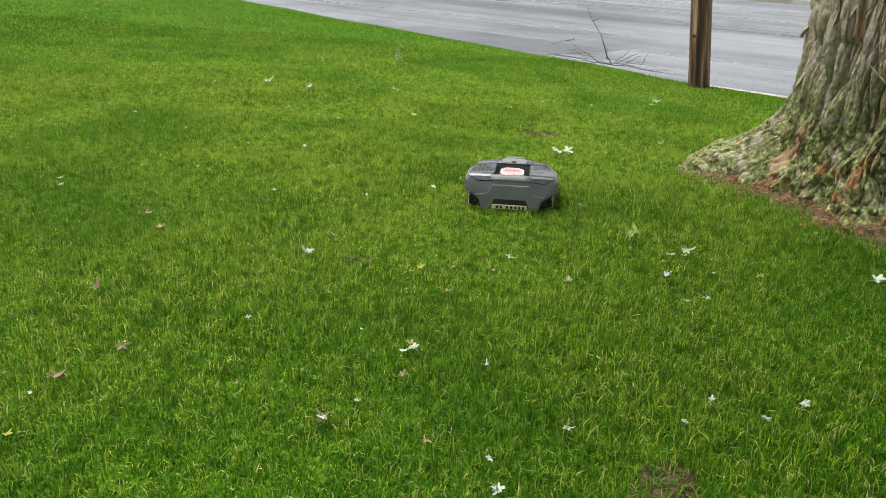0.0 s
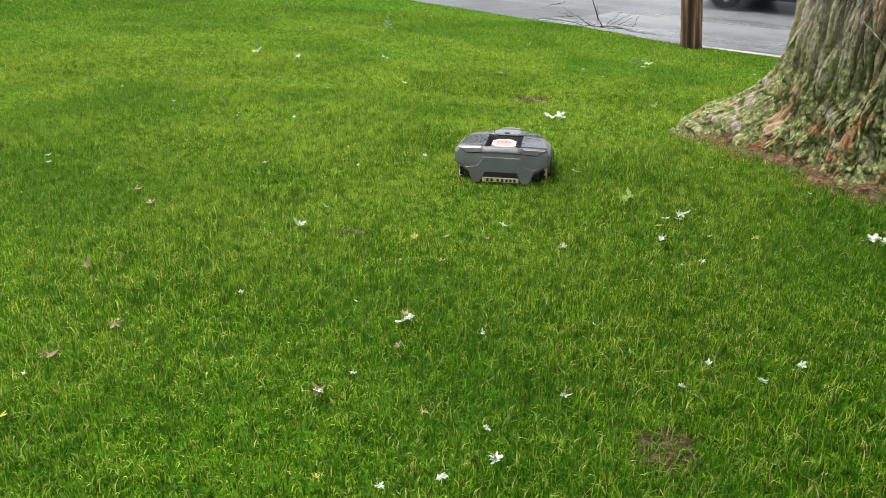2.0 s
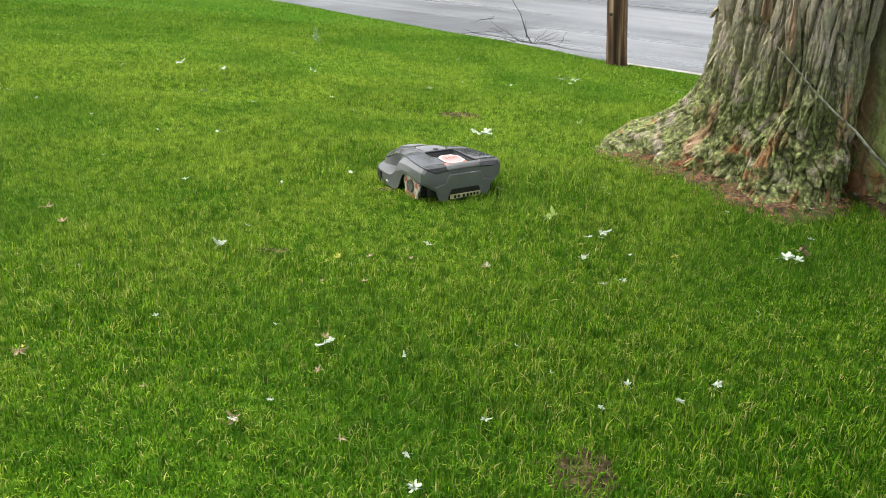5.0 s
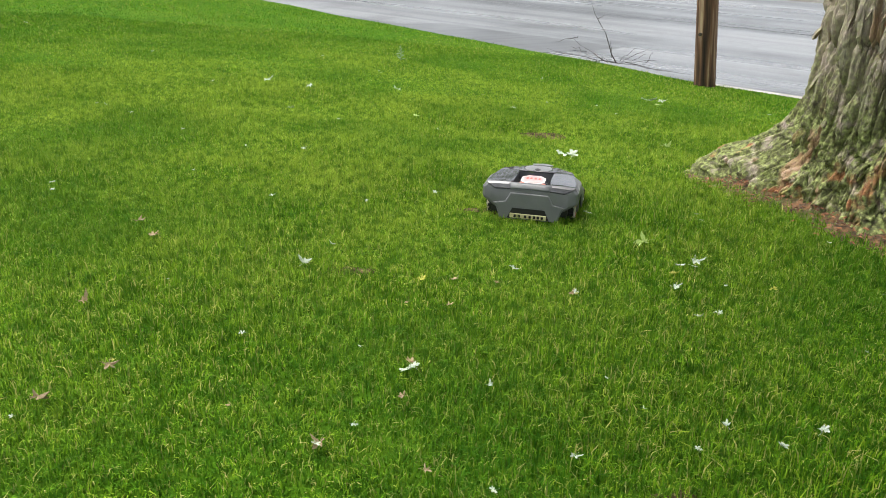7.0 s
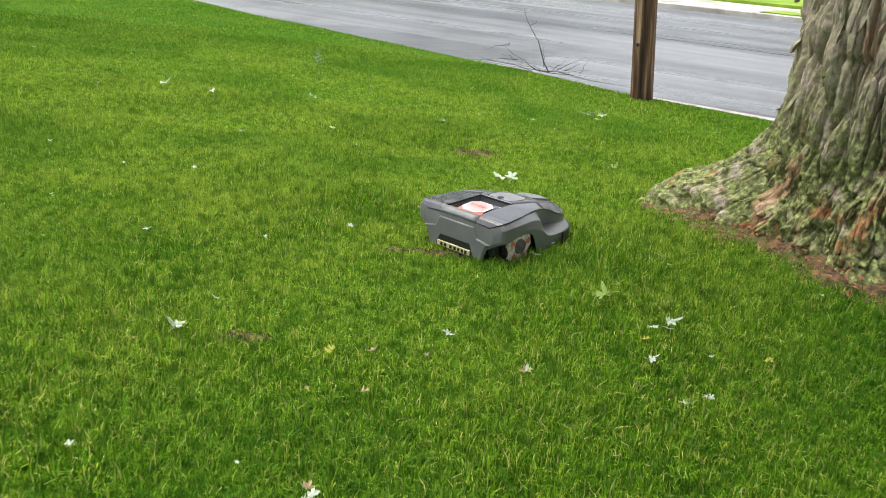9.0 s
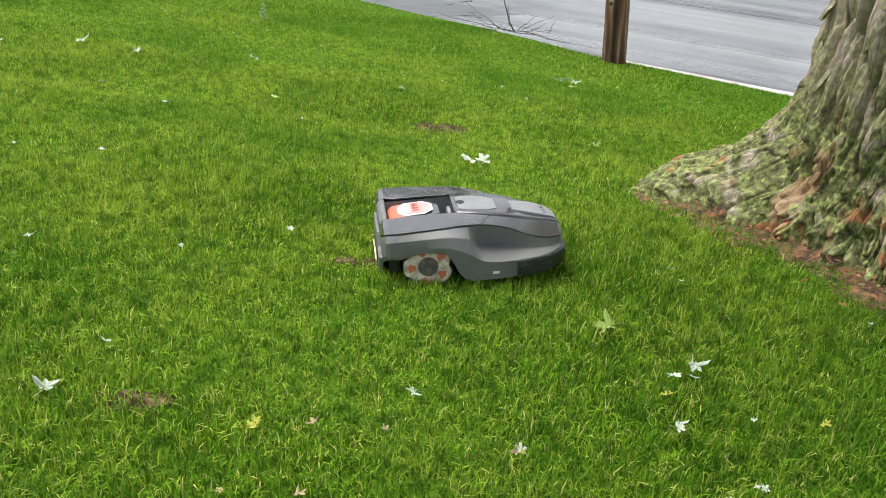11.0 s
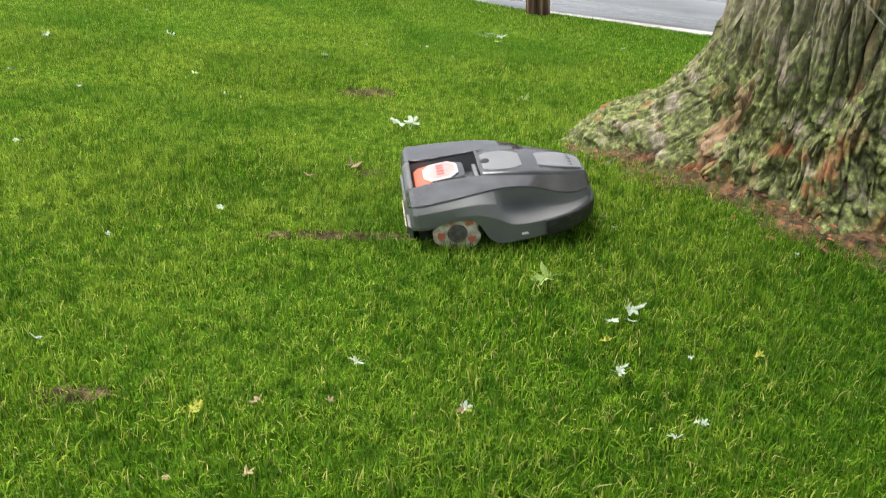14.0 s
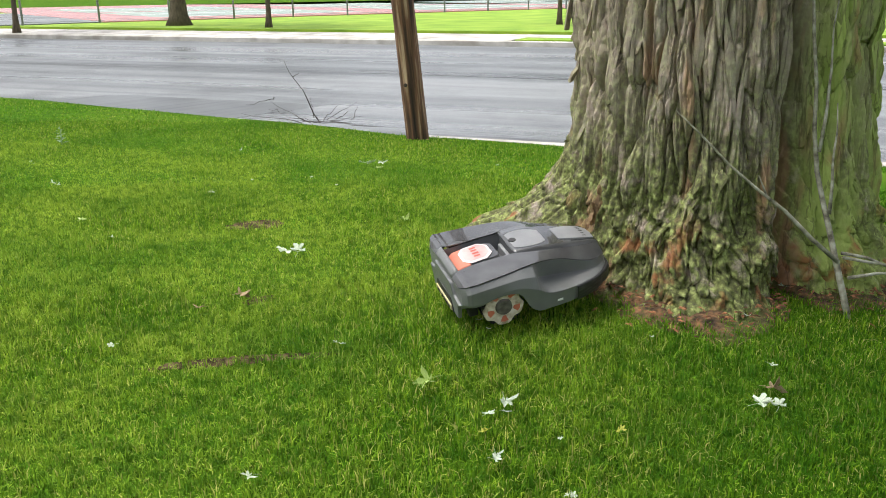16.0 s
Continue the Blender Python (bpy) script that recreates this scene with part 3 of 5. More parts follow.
def build_tree():
    t = thing("maple_tree", "huge old maple with shaggy furrowed bark and green moss", "tree", pose(TREE[0], TREE[1], 0))
    # finer on the side towards the lawn
    turns = np.radians(np.concatenate([np.linspace(100, 345, 900, endpoint=False), np.linspace(345, 460, 130, endpoint=False)]))
    N = len(turns)
    zs = np.concatenate([np.linspace(-0.16, 1.75, 270), np.linspace(1.78, 5.2, 50)])
    V = []
    for z in zs:
        z = float(z)
        for k in range(N):
            th = float(turns[k])
            r = trunk_radius(th, z) - furrow(th, z)
            V.append((r * math.cos(th), r * math.sin(th), z))
    F = [(j * N + i, j * N + (i + 1) % N, (j + 1) * N + (i + 1) % N, (j + 1) * N + i) for j in range(len(zs) - 1) for i in range(N)]
    o = new("trunk", raw_mesh("trunk", V, F, BARK, True))
    o.parent = t
    # loose plates of bark that lift at the lower end
    rng = random.Random(11)
    V, F = [], []
    for i in range(150):
        th = math.radians(rng.uniform(110, 345))
        z0 = rng.uniform(0.3, 2.3)
        ln = rng.uniform(0.10, 0.5) if z0 > 0.6 else rng.uniform(0.03, 0.12)
        w = rng.uniform(0.006, 0.02) if z0 > 0.6 else rng.uniform(0.006, 0.016)
        lift = rng.uniform(0.003, 0.045 if 95 < math.degrees(th) < 190 and z0 > 0.5 else 0.012)
        lean = rng.uniform(-0.16, 0.16)
        base = len(V)
        for j in range(5):
            u = j / 4
            z = z0 + ln * u
            rr = trunk_radius(th, z) - furrow(th, z) * 0.75 + lift * (1 - u) ** 2 + 0.003
            for sgn, out in ((-1, 0), (0, 0.006), (1, 0)):
                ww = w * (0.15 + math.sin(math.pi * min(1, 0.12 + 0.88 * u))) * (1 + 0.4 * rng.random())
                a = th + (sgn * ww + lean * ln * u) / rr
                V.append(((rr + out) * math.cos(a), (rr + out) * math.sin(a), z + 0.01 * rng.uniform(-1, 1)))
            V.append(((rr - 0.02) * math.cos(th + lean * ln * u / rr), (rr - 0.02) * math.sin(th + lean * ln * u / rr), z))
        for j in range(4):
            p, q = base + 4 * j, base + 4 * j + 4
            F += [(p, p + 1, q + 1, q), (p + 1, p + 2, q + 2, q + 1), (p + 2, p + 3, q + 3, q + 2), (p + 3, p, q, q + 3)]
        F += [(base + 3, base + 2, base + 1, base)]
    o = new("loose_bark", raw_mesh("loose_bark", V, F, BARK_PLATE))
    o.parent = t
    tagged(o, kind="stuff")
    # thin roots that run out over the soil
    for bearing, reach, rad in ((146, 0.4, 0.022), (156, 0.36, 0.03), (172, 0.35, 0.022), (226, 0.26, 0.026), (258, 0.22, 0.025)):
        bm = bmesh.new()
        a0, pts = radians(bearing), []
        r0 = trunk_radius(a0, 0.12) - 0.12
        for i in range(9):
            a = a0 + 0.10 * noise.noise((i * 0.4, bearing, 0))
            x, y = (r0 + reach * i / 8) * math.cos(a), (r0 + reach * i / 8) * math.sin(a)
            pts.append((x, y, float(land(x + TREE[0], y + TREE[1])) + rad * (0.9 - 1.7 * (i / 8) ** 2) + 0.012 * noise.noise((i * 0.9, bearing, 4))))
        tube(bm, pts, [rad * (1.2 - 0.7 * i / 8) for i in range(9)], 9)
        part("root", bm, BARK, t, smooth=True)
    limbs = [((0.0, 0.0, 4.6), (-2.2, -1.6, 7.4), (-4.0, -3.0, 8.8)), ((0.1, 0, 4.6), (1.8, -1.2, 7.8), (3.2, -2.5, 10)), ((0, 0.1, 4.7), (-0.6, 2.2, 7.8), (-1.8, 4.2, 9.4)),
             ((0, 0, 4.8), (0.4, 0.3, 8.4), (0.3, 0.2, 11.5))]
    for a, b, c in limbs:
        bm = bmesh.new()
        a, b, c = Vector(a), Vector(b), Vector(c)
        pts = [(1 - u) ** 2 * a + 2 * u * (1 - u) * b + u * u * c for u in [i / 7 for i in range(8)]]
        tube(bm, pts, [0.34 * (1 - 0.8 * i / 7) for i in range(8)], 12)
        part("limb", bm, BARK, t, smooth=True)
    # unseen crown, added and set forward of the trunk to shade the near lawn
    o = new("crown", leaf_cloud("crown", (0.8, -3.0, 7.4), (4.2, 2.6, 1.7), 15000, 0.17, 21, CROWN))
    o.parent = t


build_tree()

# ---- robotic mower ----
# the shell along its length: stations, then for each long line its half width and height at every station
STATION_X = [-0.35, -0.335, -0.29, -0.23, -0.15, -0.105, -0.07, -0.03, 0.01, 0.06, 0.12, 0.2, 0.27, 0.32, 0.345, 0.355]
FOOT = [(0.17, 0.085), (0.232, 0.122), (0.262, 0.132), (0.268, 0.15), (0.27, 0.152), (0.27, 0.13), (0.27, 0.06), (0.27, 0.03), (0.27, 0.03), (0.27, 0.03), (0.264, 0.03), (0.245, 0.03), (0.21, 0.03), (0.16, 0.033), (0.12, 0.036), (0.07, 0.045)]
CREASE = [(0.215, 0.13), (0.252, 0.145), (0.268, 0.147), (0.271, 0.17), (0.273, 0.172), (0.274, 0.168), (0.275, 0.156), (0.275, 0.138), (0.275, 0.112), (0.273, 0.102), (0.268, 0.099), (0.25, 0.097), (0.216, 0.093), (0.168, 0.09), (0.128, 0.087), (0.08, 0.082)]
SHOULDER = [(0.215, 0.183), (0.256, 0.198), (0.266, 0.204), (0.266, 0.206), (0.264, 0.207), (0.261, 0.206), (0.258, 0.2), (0.25, 0.188), (0.195, 0.146), (0.168, 0.124), (0.166, 0.116), (0.182, 0.11), (0.178, 0.104), (0.148, 0.1), (0.118, 0.098), (0.075, 0.092)]
PANEL = [(0.19, 0.2), (0.235, 0.22), (0.245, 0.225), (0.24, 0.226), (0.23, 0.226), (0.222, 0.226), (0.216, 0.226), (0.208, 0.224), (0.2, 0.22), (0.19, 0.21), (0.182, 0.192), (0.178, 0.158), (0.168, 0.136), (0.14, 0.127), (0.112, 0.121), (0.07, 0.113)]
RAIL = [(0.11, 0.205), (0.115, 0.224), (0.105, 0.23), (0.1, 0.232), (0.1, 0.233), (0.1, 0.233), (0.102, 0.233), (0.112, 0.231), (0.12, 0.228), (0.125, 0.222), (0.124, 0.212), (0.115, 0.193), (0.1, 0.175), (0.082, 0.16), (0.07, 0.147), (0.05, 0.13)]
SPINE = [(0, 0.207), (0, 0.226), (0, 0.232), (0, 0.234), (0, 0.235), (0, 0.235), (0, 0.233), (0, 0.232), (0, 0.23), (0, 0.226), (0, 0.217), (0, 0.2), (0, 0.183), (0, 0.169), (0, 0.155), (0, 0.138)]


def low(z):
    """The lid lies a little below the rails."""
    return z if z < 0.1 else 0.1 + (z - 0.1) * 0.80


def flowing(values, xs):
    """A smooth line through the values at the stations."""
    v, x = np.array(values, float), np.array(STATION_X)
    slope = np.gradient(v, x)
    out = []
    for q in xs:
        k = int(np.clip(np.searchsorted(x, q) - 1, 0, len(x) - 2))
        w = x[k + 1] - x[k]
        u = (q - x[k]) / w
        lo, hi = min(v[k], v[k + 1]) - 0.002, max(v[k], v[k + 1]) + 0.002
        y = (2 * u ** 3 - 3 * u ** 2 + 1) * v[k] + (u ** 3 - 2 * u ** 2 + u) * w * slope[k] + (3 * u ** 2 - 2 * u ** 3) * v[k + 1] + (u ** 3 - u ** 2) * w * slope[k + 1]
        out.append(float(np.clip(y, lo, hi)))
    return out


FINE_X = [float(v) for v in np.concatenate([[-0.35, -0.344], np.linspace(-0.335, 0.32, 44), [0.333, 0.345, 0.355]])]
FLOW = [list(zip(flowing([p[0] for p in ln], FINE_X), flowing([p[1] for p in ln], FINE_X))) for ln in (FOOT, CREASE, SHOULDER, PANEL, RAIL, SPINE)]
STATIONS = [(x, [ln[i] for ln in FLOW]) for i, x in enumerate(FINE_X)]
R_WHEEL = 0.094
MOWER_SIZE = 0.96


def soften(ob, width, angle=18):
    m = ob.modifiers.new("edges", "BEVEL")
    m.width, m.segments, m.limit_method, m.angle_limit = width, 2, "ANGLE", radians(angle)
    m.harden_normals = True
    ob.data.polygons.foreach_set("use_smooth", [True] * len(ob.data.polygons))


def sheet(rows, thick, mat, name, parent, label="", bevel=0.0):
    """A curved panel through rows of points, with thickness downwards."""
    bm = bmesh.new()
    g = [[bm.verts.new(p) for p in row] for row in rows]
    for a, b in zip(g, g[1:]):
        for i in range(len(a) - 1):
            bm.faces.new((a[i], a[i + 1], b[i + 1], b[i]))
    bmesh.ops.recalc_face_normals(bm, faces=bm.faces)
    o = part(name, bm, mat, parent, label)
    m = o.modifiers.new("thickness", "SOLIDIFY")
    m.thickness, m.offset = thick, 0
    if bevel:
        soften(o, bevel)
    else:
        o.data.polygons.foreach_set("use_smooth", [True] * len(o.data.polygons))
    return o


def top_z(x, y):
    """Height of the mower's top at a place."""
    xs = [s[0] for s in STATIONS]
    c = np.interp(x, xs, [s[1][5][1] for s in STATIONS])
    t = np.interp(x, xs, [s[1][4][1] for s in STATIONS])
    w = np.interp(x, xs, [s[1][4][0] for s in STATIONS])
    return float(c + (t - c) * min(1.6, abs(y) / w))


def build_mower():
    t = thing("robotic_mower", "dirty dark grey robotic lawn mower with orange stop lid", "lawn mower")
    # grey shell: both flanks, tail and nose
    bm = bmesh.new()
    for sg in (1, -1):
        g = [[bm.verts.new((x, sg * y, z)) for y, z in half[:4]] for x, half in STATIONS]
        for a, b in zip(g, g[1:]):
            for i in range(len(a) - 1):
                bm.faces.new((a[i], a[i + 1], b[i + 1], b[i]) if sg > 0 else (a[i], b[i], b[i + 1], a[i + 1]))
    for x, half in (STATIONS[0], STATIONS[-1]):
        ring = [(x, y, z) for y, z in half] + [(x, -y, z) for y, z in half[-2::-1]]
        f = bm.faces.new([bm.verts.new(p) for p in ring])
    bmesh.ops.remove_doubles(bm, verts=bm.verts, dist=0.0005)
    bmesh.ops.recalc_face_normals(bm, faces=bm.faces)
    body = part("body", bm, BODY_GREY, t, "matt grey plastic shell with angular flanks")
    m = body.modifiers.new("thickness", "SOLIDIFY")
    m.thickness, m.offset = 0.006, -1
    soften(body, 0.005, 20)
    # glossy rails beside the well and the front cover
    for sg in (1, -1):
        sheet([[(x, sg * (half[3][0] + 0.002), half[3][1] + 0.003), (x, sg * (half[3][0] * 0.5 + half[4][0] * 0.5), (half[3][1] + half[4][1]) / 2 + 0.0045), (x, sg * half[4][0], half[4][1] + 0.003)]
               for x, half in STATIONS], 0.006, COVER_GREY, "side_cover", t, "glossy dark grey cover", 0.002)
    sheet([[(x, y, top_z(x, y) + 0.003) for y in np.linspace(-half[4][0], half[4][0], 7)] for x, half in STATIONS if x > -0.07], 0.006, COVER_GREY, "front_cover", t,
          "glossy dark grey cover")
    sheet([[(x, y, top_z(x, y) + 0.003) for y in np.linspace(-half[4][0], half[4][0], 7)] for x, half in STATIONS if x < -0.312], 0.006, BODY_GREY, "tail_rim", t)
    # well with the stop lid
    bm = bmesh.new()
    loft(bm, [[(x, y, z) for y, z in ((-0.108, top), (-0.095, 0.155), (0.095, 0.155), (0.108, top))] for x, top in ((-0.322, 0.222), (-0.055, 0.228))], close=False, cap=False)
    for x, top in ((-0.322, 0.220), (-0.055, 0.227)):
        bm.faces.new([bm.verts.new(p) for p in ((x, -0.108, top), (x, -0.095, 0.155), (x, 0.095, 0.155), (x, 0.108, top))])
    part("well", bm, BODY_GREY, t, "shaded grey recess round the stop lid")
    bm = bmesh.new()
    rows = []
    for x, h, w in ((-0.288, 0.19, 0.064), (-0.283, 0.224, 0.078), (-0.262, 0.238, 0.083), (-0.222, 0.244, 0.084), (-0.220, 0.2, 0.08)):
        h = low(h) + 0.008
        rows.append([(x, -w, 0.16), (x, -w, h - 0.012), (x, -w + 0.014, h), (x, 0, h + 0.003), (x, w - 0.014, h), (x, w, h - 0.012), (x, w, 0.16)])
    loft(bm, rows)
    bmesh.ops.recalc_face_normals(bm, faces=bm.faces)
    lid = part("stop_lid", bm, ORANGE, t, "orange stop lid", smooth=False)
    soften(lid, 0.004, 25)
    # dark grey forward part of the lid, which carries the sticker
    bm = bmesh.new()
    rows = []
    for x, h, w in ((-0.2195, 0.2, 0.075), (-0.2175, 0.243, 0.082), (-0.18, 0.2455, 0.082), (-0.115, 0.247, 0.079), (-0.088, 0.243, 0.066), (-0.081, 0.2, 0.058)):
        h = low(h) + 0.008
        rows.append([(x, -w, 0.16), (x, -w, h - 0.012), (x, -w + 0.014, h), (x, 0, h + 0.003), (x, w - 0.014, h), (x, w, h - 0.012), (x, w, 0.16)])
    loft(bm, rows)
    bmesh.ops.recalc_face_normals(bm, faces=bm.faces)
    front = part("lid_front", bm, COVER_GREY, lid, "dark grey front of the lid", smooth=False)
    soften(front, 0.003, 25)
    oct_pts = [(-0.247, 0.034), (-0.220, 0.068), (-0.146, 0.068), (-0.112, 0.034), (-0.112, -0.034), (-0.146, -0.068), (-0.220, -0.068), (-0.247, -0.034)]

    def lid_z(x, y):
        return float(np.interp(x, [-0.26, -0.19, -0.135], [low(0.236), low(0.247), low(0.249)])) + 0.003 * (1 - abs(y) / 0.082) + 0.0095

    def patch(pts, up, name, mat, parent, label):
        bm = bmesh.new()
        cx = sum(p[0] for p in pts) / len(pts)
        c = bm.verts.new((cx, 0 if abs(sum(p[1] for p in pts)) < 1e-6 else sum(p[1] for p in pts) / len(pts), 0))
        c.co.z = lid_z(c.co.x, c.co.y) + up
        ring = [bm.verts.new((x, y, lid_z(x, y) + up)) for x, y in pts]
        for i in range(len(ring)):
            bm.faces.new((c, ring[i], ring[(i + 1) % len(ring)]))
        bmesh.ops.recalc_face_normals(bm, faces=bm.faces)
        return part(name, bm, mat, parent, label)

    patch(oct_pts, 0.002, "label", LABEL_RIM, lid, "pale edge of the octagonal sticker")
    patch([(-0.18 + (x + 0.18) * 0.84, y * 0.82) for x, y in oct_pts], 0.004, "label_field", LABEL, lid, "faded pink octagonal sticker")
    for y in (-0.034, -0.012, 0.012, 0.034):
        patch([(-0.194, y - 0.006), (-0.194, y + 0.006), (-0.166, y + 0.006), (-0.166, y - 0.006)], 0.006, "print_bar", LABEL_DARK, lid, "faded red print")
    for ob in [lid] + list(lid.children_recursive):
        ob.data.transform(Matrix.Translation((-0.026, 0, 0)))
    bm = bmesh.new()
    box(bm, (-0.079, -0.06, 0.16), (-0.062, 0.06, 0.206), 0.005)
    part("lid_hinge", bm, HATCH_GREY, t, "grey hinge block")
    # hatch, front nose with vents
    hx = np.linspace(-0.045, 0.105, 7)
    sheet([[(x, y, top_z(x, y) + 0.0045) for y in np.linspace(-w, w, 7)] for x, w in zip(hx, (0.06, 0.074, 0.078, 0.078, 0.076, 0.068, 0.05))], 0.008, HATCH_GREY, "hatch", t,
          "lighter grey rounded hatch", 0.002)
    bm = bmesh.new()
    cylinder(bm, 0.02, 0.016, 0.008, 20, pose(-0.03, 0, top_z(-0.03, 0) + 0.007))
    part("hatch_latch", bm, BLACK, t)
    nx = np.linspace(0.165, 0.335, 7)
    nose = sheet([[(x, y, top_z(x, y) + h) for y in np.linspace(-w, w, 5)] for x, w, h in zip(nx, (0.05, 0.056, 0.06, 0.062, 0.06, 0.055, 0.045), (0.004, 0.006, 0.008, 0.009, 0.009, 0.007, 0.004))], 0.012,
                 HATCH_GREY, "nose_panel", t, "lighter grey nose panel", 0.003)
    for y in (-0.04, -0.02, 0.0, 0.02, 0.04):
        bm = bmesh.new()
        loft(bm, [[(x, y - 0.004, z), (x, y + 0.004, z), (x, y + 0.003, z + 0.004), (x, y - 0.003, z + 0.004)] for x, z in ((0.225, top_z(0.225, y) + 0.010), (0.265, top_z(0.265, y) + 0.011), (0.30, top_z(0.30, y) + 0.011))])
        part("vent_slat", bm, BLACK, nose)
    # bumper
    bm = bmesh.new()
    path = [(x, half[0][0], half[1][0], half[1][1]) for x, half in STATIONS if x >= 0.12]
    path[0] = (0.145, 0.256, 0.2615, 0.095)
    line = [(x, -yb, -ym, zm) for x, yb, ym, zm in path] + [(x, yb, ym, zm) for x, yb, ym, zm in path[::-1]]
    rings = []
    for x, yb, ym, zm in line:
        o = 0.008 if x < 0.34 else 0.0
        fx = 0.012 if x > 0.3 else 0.004
        sg = 1 if yb > 0 else -1
        rings.append([(x, yb - sg * 0.03, 0.03), (x + fx, yb + sg * o, 0.026), (x + fx + 0.003, ym + sg * o, zm - 0.012), (x + fx, ym + sg * (o - 0.003), zm - 0.002), (x, ym - sg * 0.03, zm - 0.004)])
    loft(bm, rings)
    bmesh.ops.recalc_face_normals(bm, faces=bm.faces)
    soften(part("bumper", bm, BUMPER, t, "scuffed black rubber front bumper"), 0.003, 30)
    # chassis
    bm = bmesh.new()
    box(bm, (-0.325, -0.165, 0.05), (-0.05, 0.165, 0.15), 0.02)
    box(bm, (-0.07, -0.15, 0.045), (0.24, 0.15, 0.09), 0.015)
    part("chassis", bm, BLACK, t, "black underbody")
    for sg in (1, -1):
        bm = bmesh.new()
        box(bm, (-0.325, sg * 0.19 - 0.022, 0.06), (-0.285, sg * 0.19 + 0.022, 0.17), 0.006)
        part("mudguard", bm, BLACK, t)
    # tail panel, slot and plate
    bm = bmesh.new()
    ring = lambda x, k: [(x, y * k, z) for y, z in ((-0.165, 0.036), (-0.19, 0.108), (-0.208, 0.122), (-0.135, 0.136), (-0.108, 0.186), (0.108, 0.186), (0.135, 0.136), (0.208, 0.122), (0.19, 0.108), (0.165, 0.036))]
    loft(bm, [ring(-0.345, 1.0), ring(-0.362, 0.95)])
    bmesh.ops.recalc_face_normals(bm, faces=bm.faces)
    tail = part("tail_panel", bm, BODY_GREY, t)
    soften(tail, 0.004, 25)
    bm = bmesh.new()
    loft(bm, [[(x, y, z) for y, z in ((-0.118, 0.042), (-0.09, 0.102), (0.09, 0.102), (0.118, 0.042))] for x in (-0.35, -0.366)])
    bmesh.ops.recalc_face_normals(bm, faces=bm.faces)
    part("slot", bm, BLACK, tail, "black recess")
    bm = bmesh.new()
    box(bm, (-0.372, -0.102, 0.046), (-0.36, 0.102, 0.072), 0.002)
    plate = part("plate", bm, PLATE, tail, "small pale yellow plate with dark bars")
    for i, y in enumerate((-0.08, -0.058, -0.036, -0.012, 0.014, 0.048, 0.072)):
        bm = bmesh.new()
        box(bm, (-0.3745, y - 0.0065, 0.051), (-0.3715, y + 0.0065, 0.067), 0.0008)
        part("bar", bm, BLACK, plate)
    # marks on the flanks
    for sg in (1, -1):
        bm = bmesh.new()
        box(bm, (0.05, 0.2715 * sg - 0.002, 0.054), (0.075, 0.2715 * sg + 0.002, 0.063), 0.001, None)
        part("emblem", bm, WHITE, t, "small white emblem bar")
    # wheels
    wheels = []
    for sg in (1, -1):
        bm = bmesh.new()
        cylinder(bm, R_WHEEL - 0.008, R_WHEEL - 0.008, 0.05, 40, pose(0, 0, 0, 90))
        for i in range(18):
            a = 360 * i / 18
            box(bm, (-0.009, -0.027, R_WHEEL - 0.012), (0.009, 0.027, R_WHEEL), 0.002, pose(0, 0, 0, 0, a, 0))
        w = part("rear_wheel", bm, BLACK, t)
        w.location = (-0.185, 0.217 * sg, R_WHEEL)
        bm = bmesh.new()
        rows = []
        for y, k in ((0.02, 1.0), (0.031, 1.0), (0.034, 0.94)):
            rows.append([(k * rad * math.cos(a), sg * y, k * rad * math.sin(a)) for a, rad in [(2 * math.pi * i / 48, 0.091 - 0.014 * max(0, math.cos(5 * 2 * math.pi * i / 48))) for i in range(48)]])
        loft(bm, rows)
        bmesh.ops.recalc_face_normals(bm, faces=bm.faces)
        rim = part("rim", bm, RIM, w, "dirty cream white rim")
        bm = bmesh.new()
        cylinder(bm, 0.038, 0.033, 0.014, 28, pose(0, sg * 0.039, 0, -90 * sg))
        part("hub_cap", bm, HUB, w, "muddy grey hub cap")
        for i in range(5):
            bm = bmesh.new()
            a0 = 2 * math.pi * (i + 0.5) / 5
            pts = [(0.046, -0.14), (0.046, 0.14), (0.072, 0.24), (0.075, 0.0), (0.072, -0.24)]
            loft(bm, [[(r * math.cos(a0 + d), sg * y, r * math.sin(a0 + d)) for r, d in pts] for y in (0.03, 0.0365)])
            bmesh.ops.recalc_face_normals(bm, faces=bm.faces)
            part("rim_inset", bm, ORANGE, rim, "orange inset")
        wheels.append(w)
    for sg in (1, -1):
        bm = bmesh.new()
        cylinder(bm, 0.05, 0.05, 0.035, 24, pose(0.2, sg * 0.14, 0.05, 90))
        part("front_wheel", bm, BLACK, t)
    for ob in t.children_recursive:
        ob.data.transform(Matrix.Scale(MOWER_SIZE, 4))
        ob.location = ob.location * MOWER_SIZE
    return t, wheels


mower, mower_wheels = build_mower()
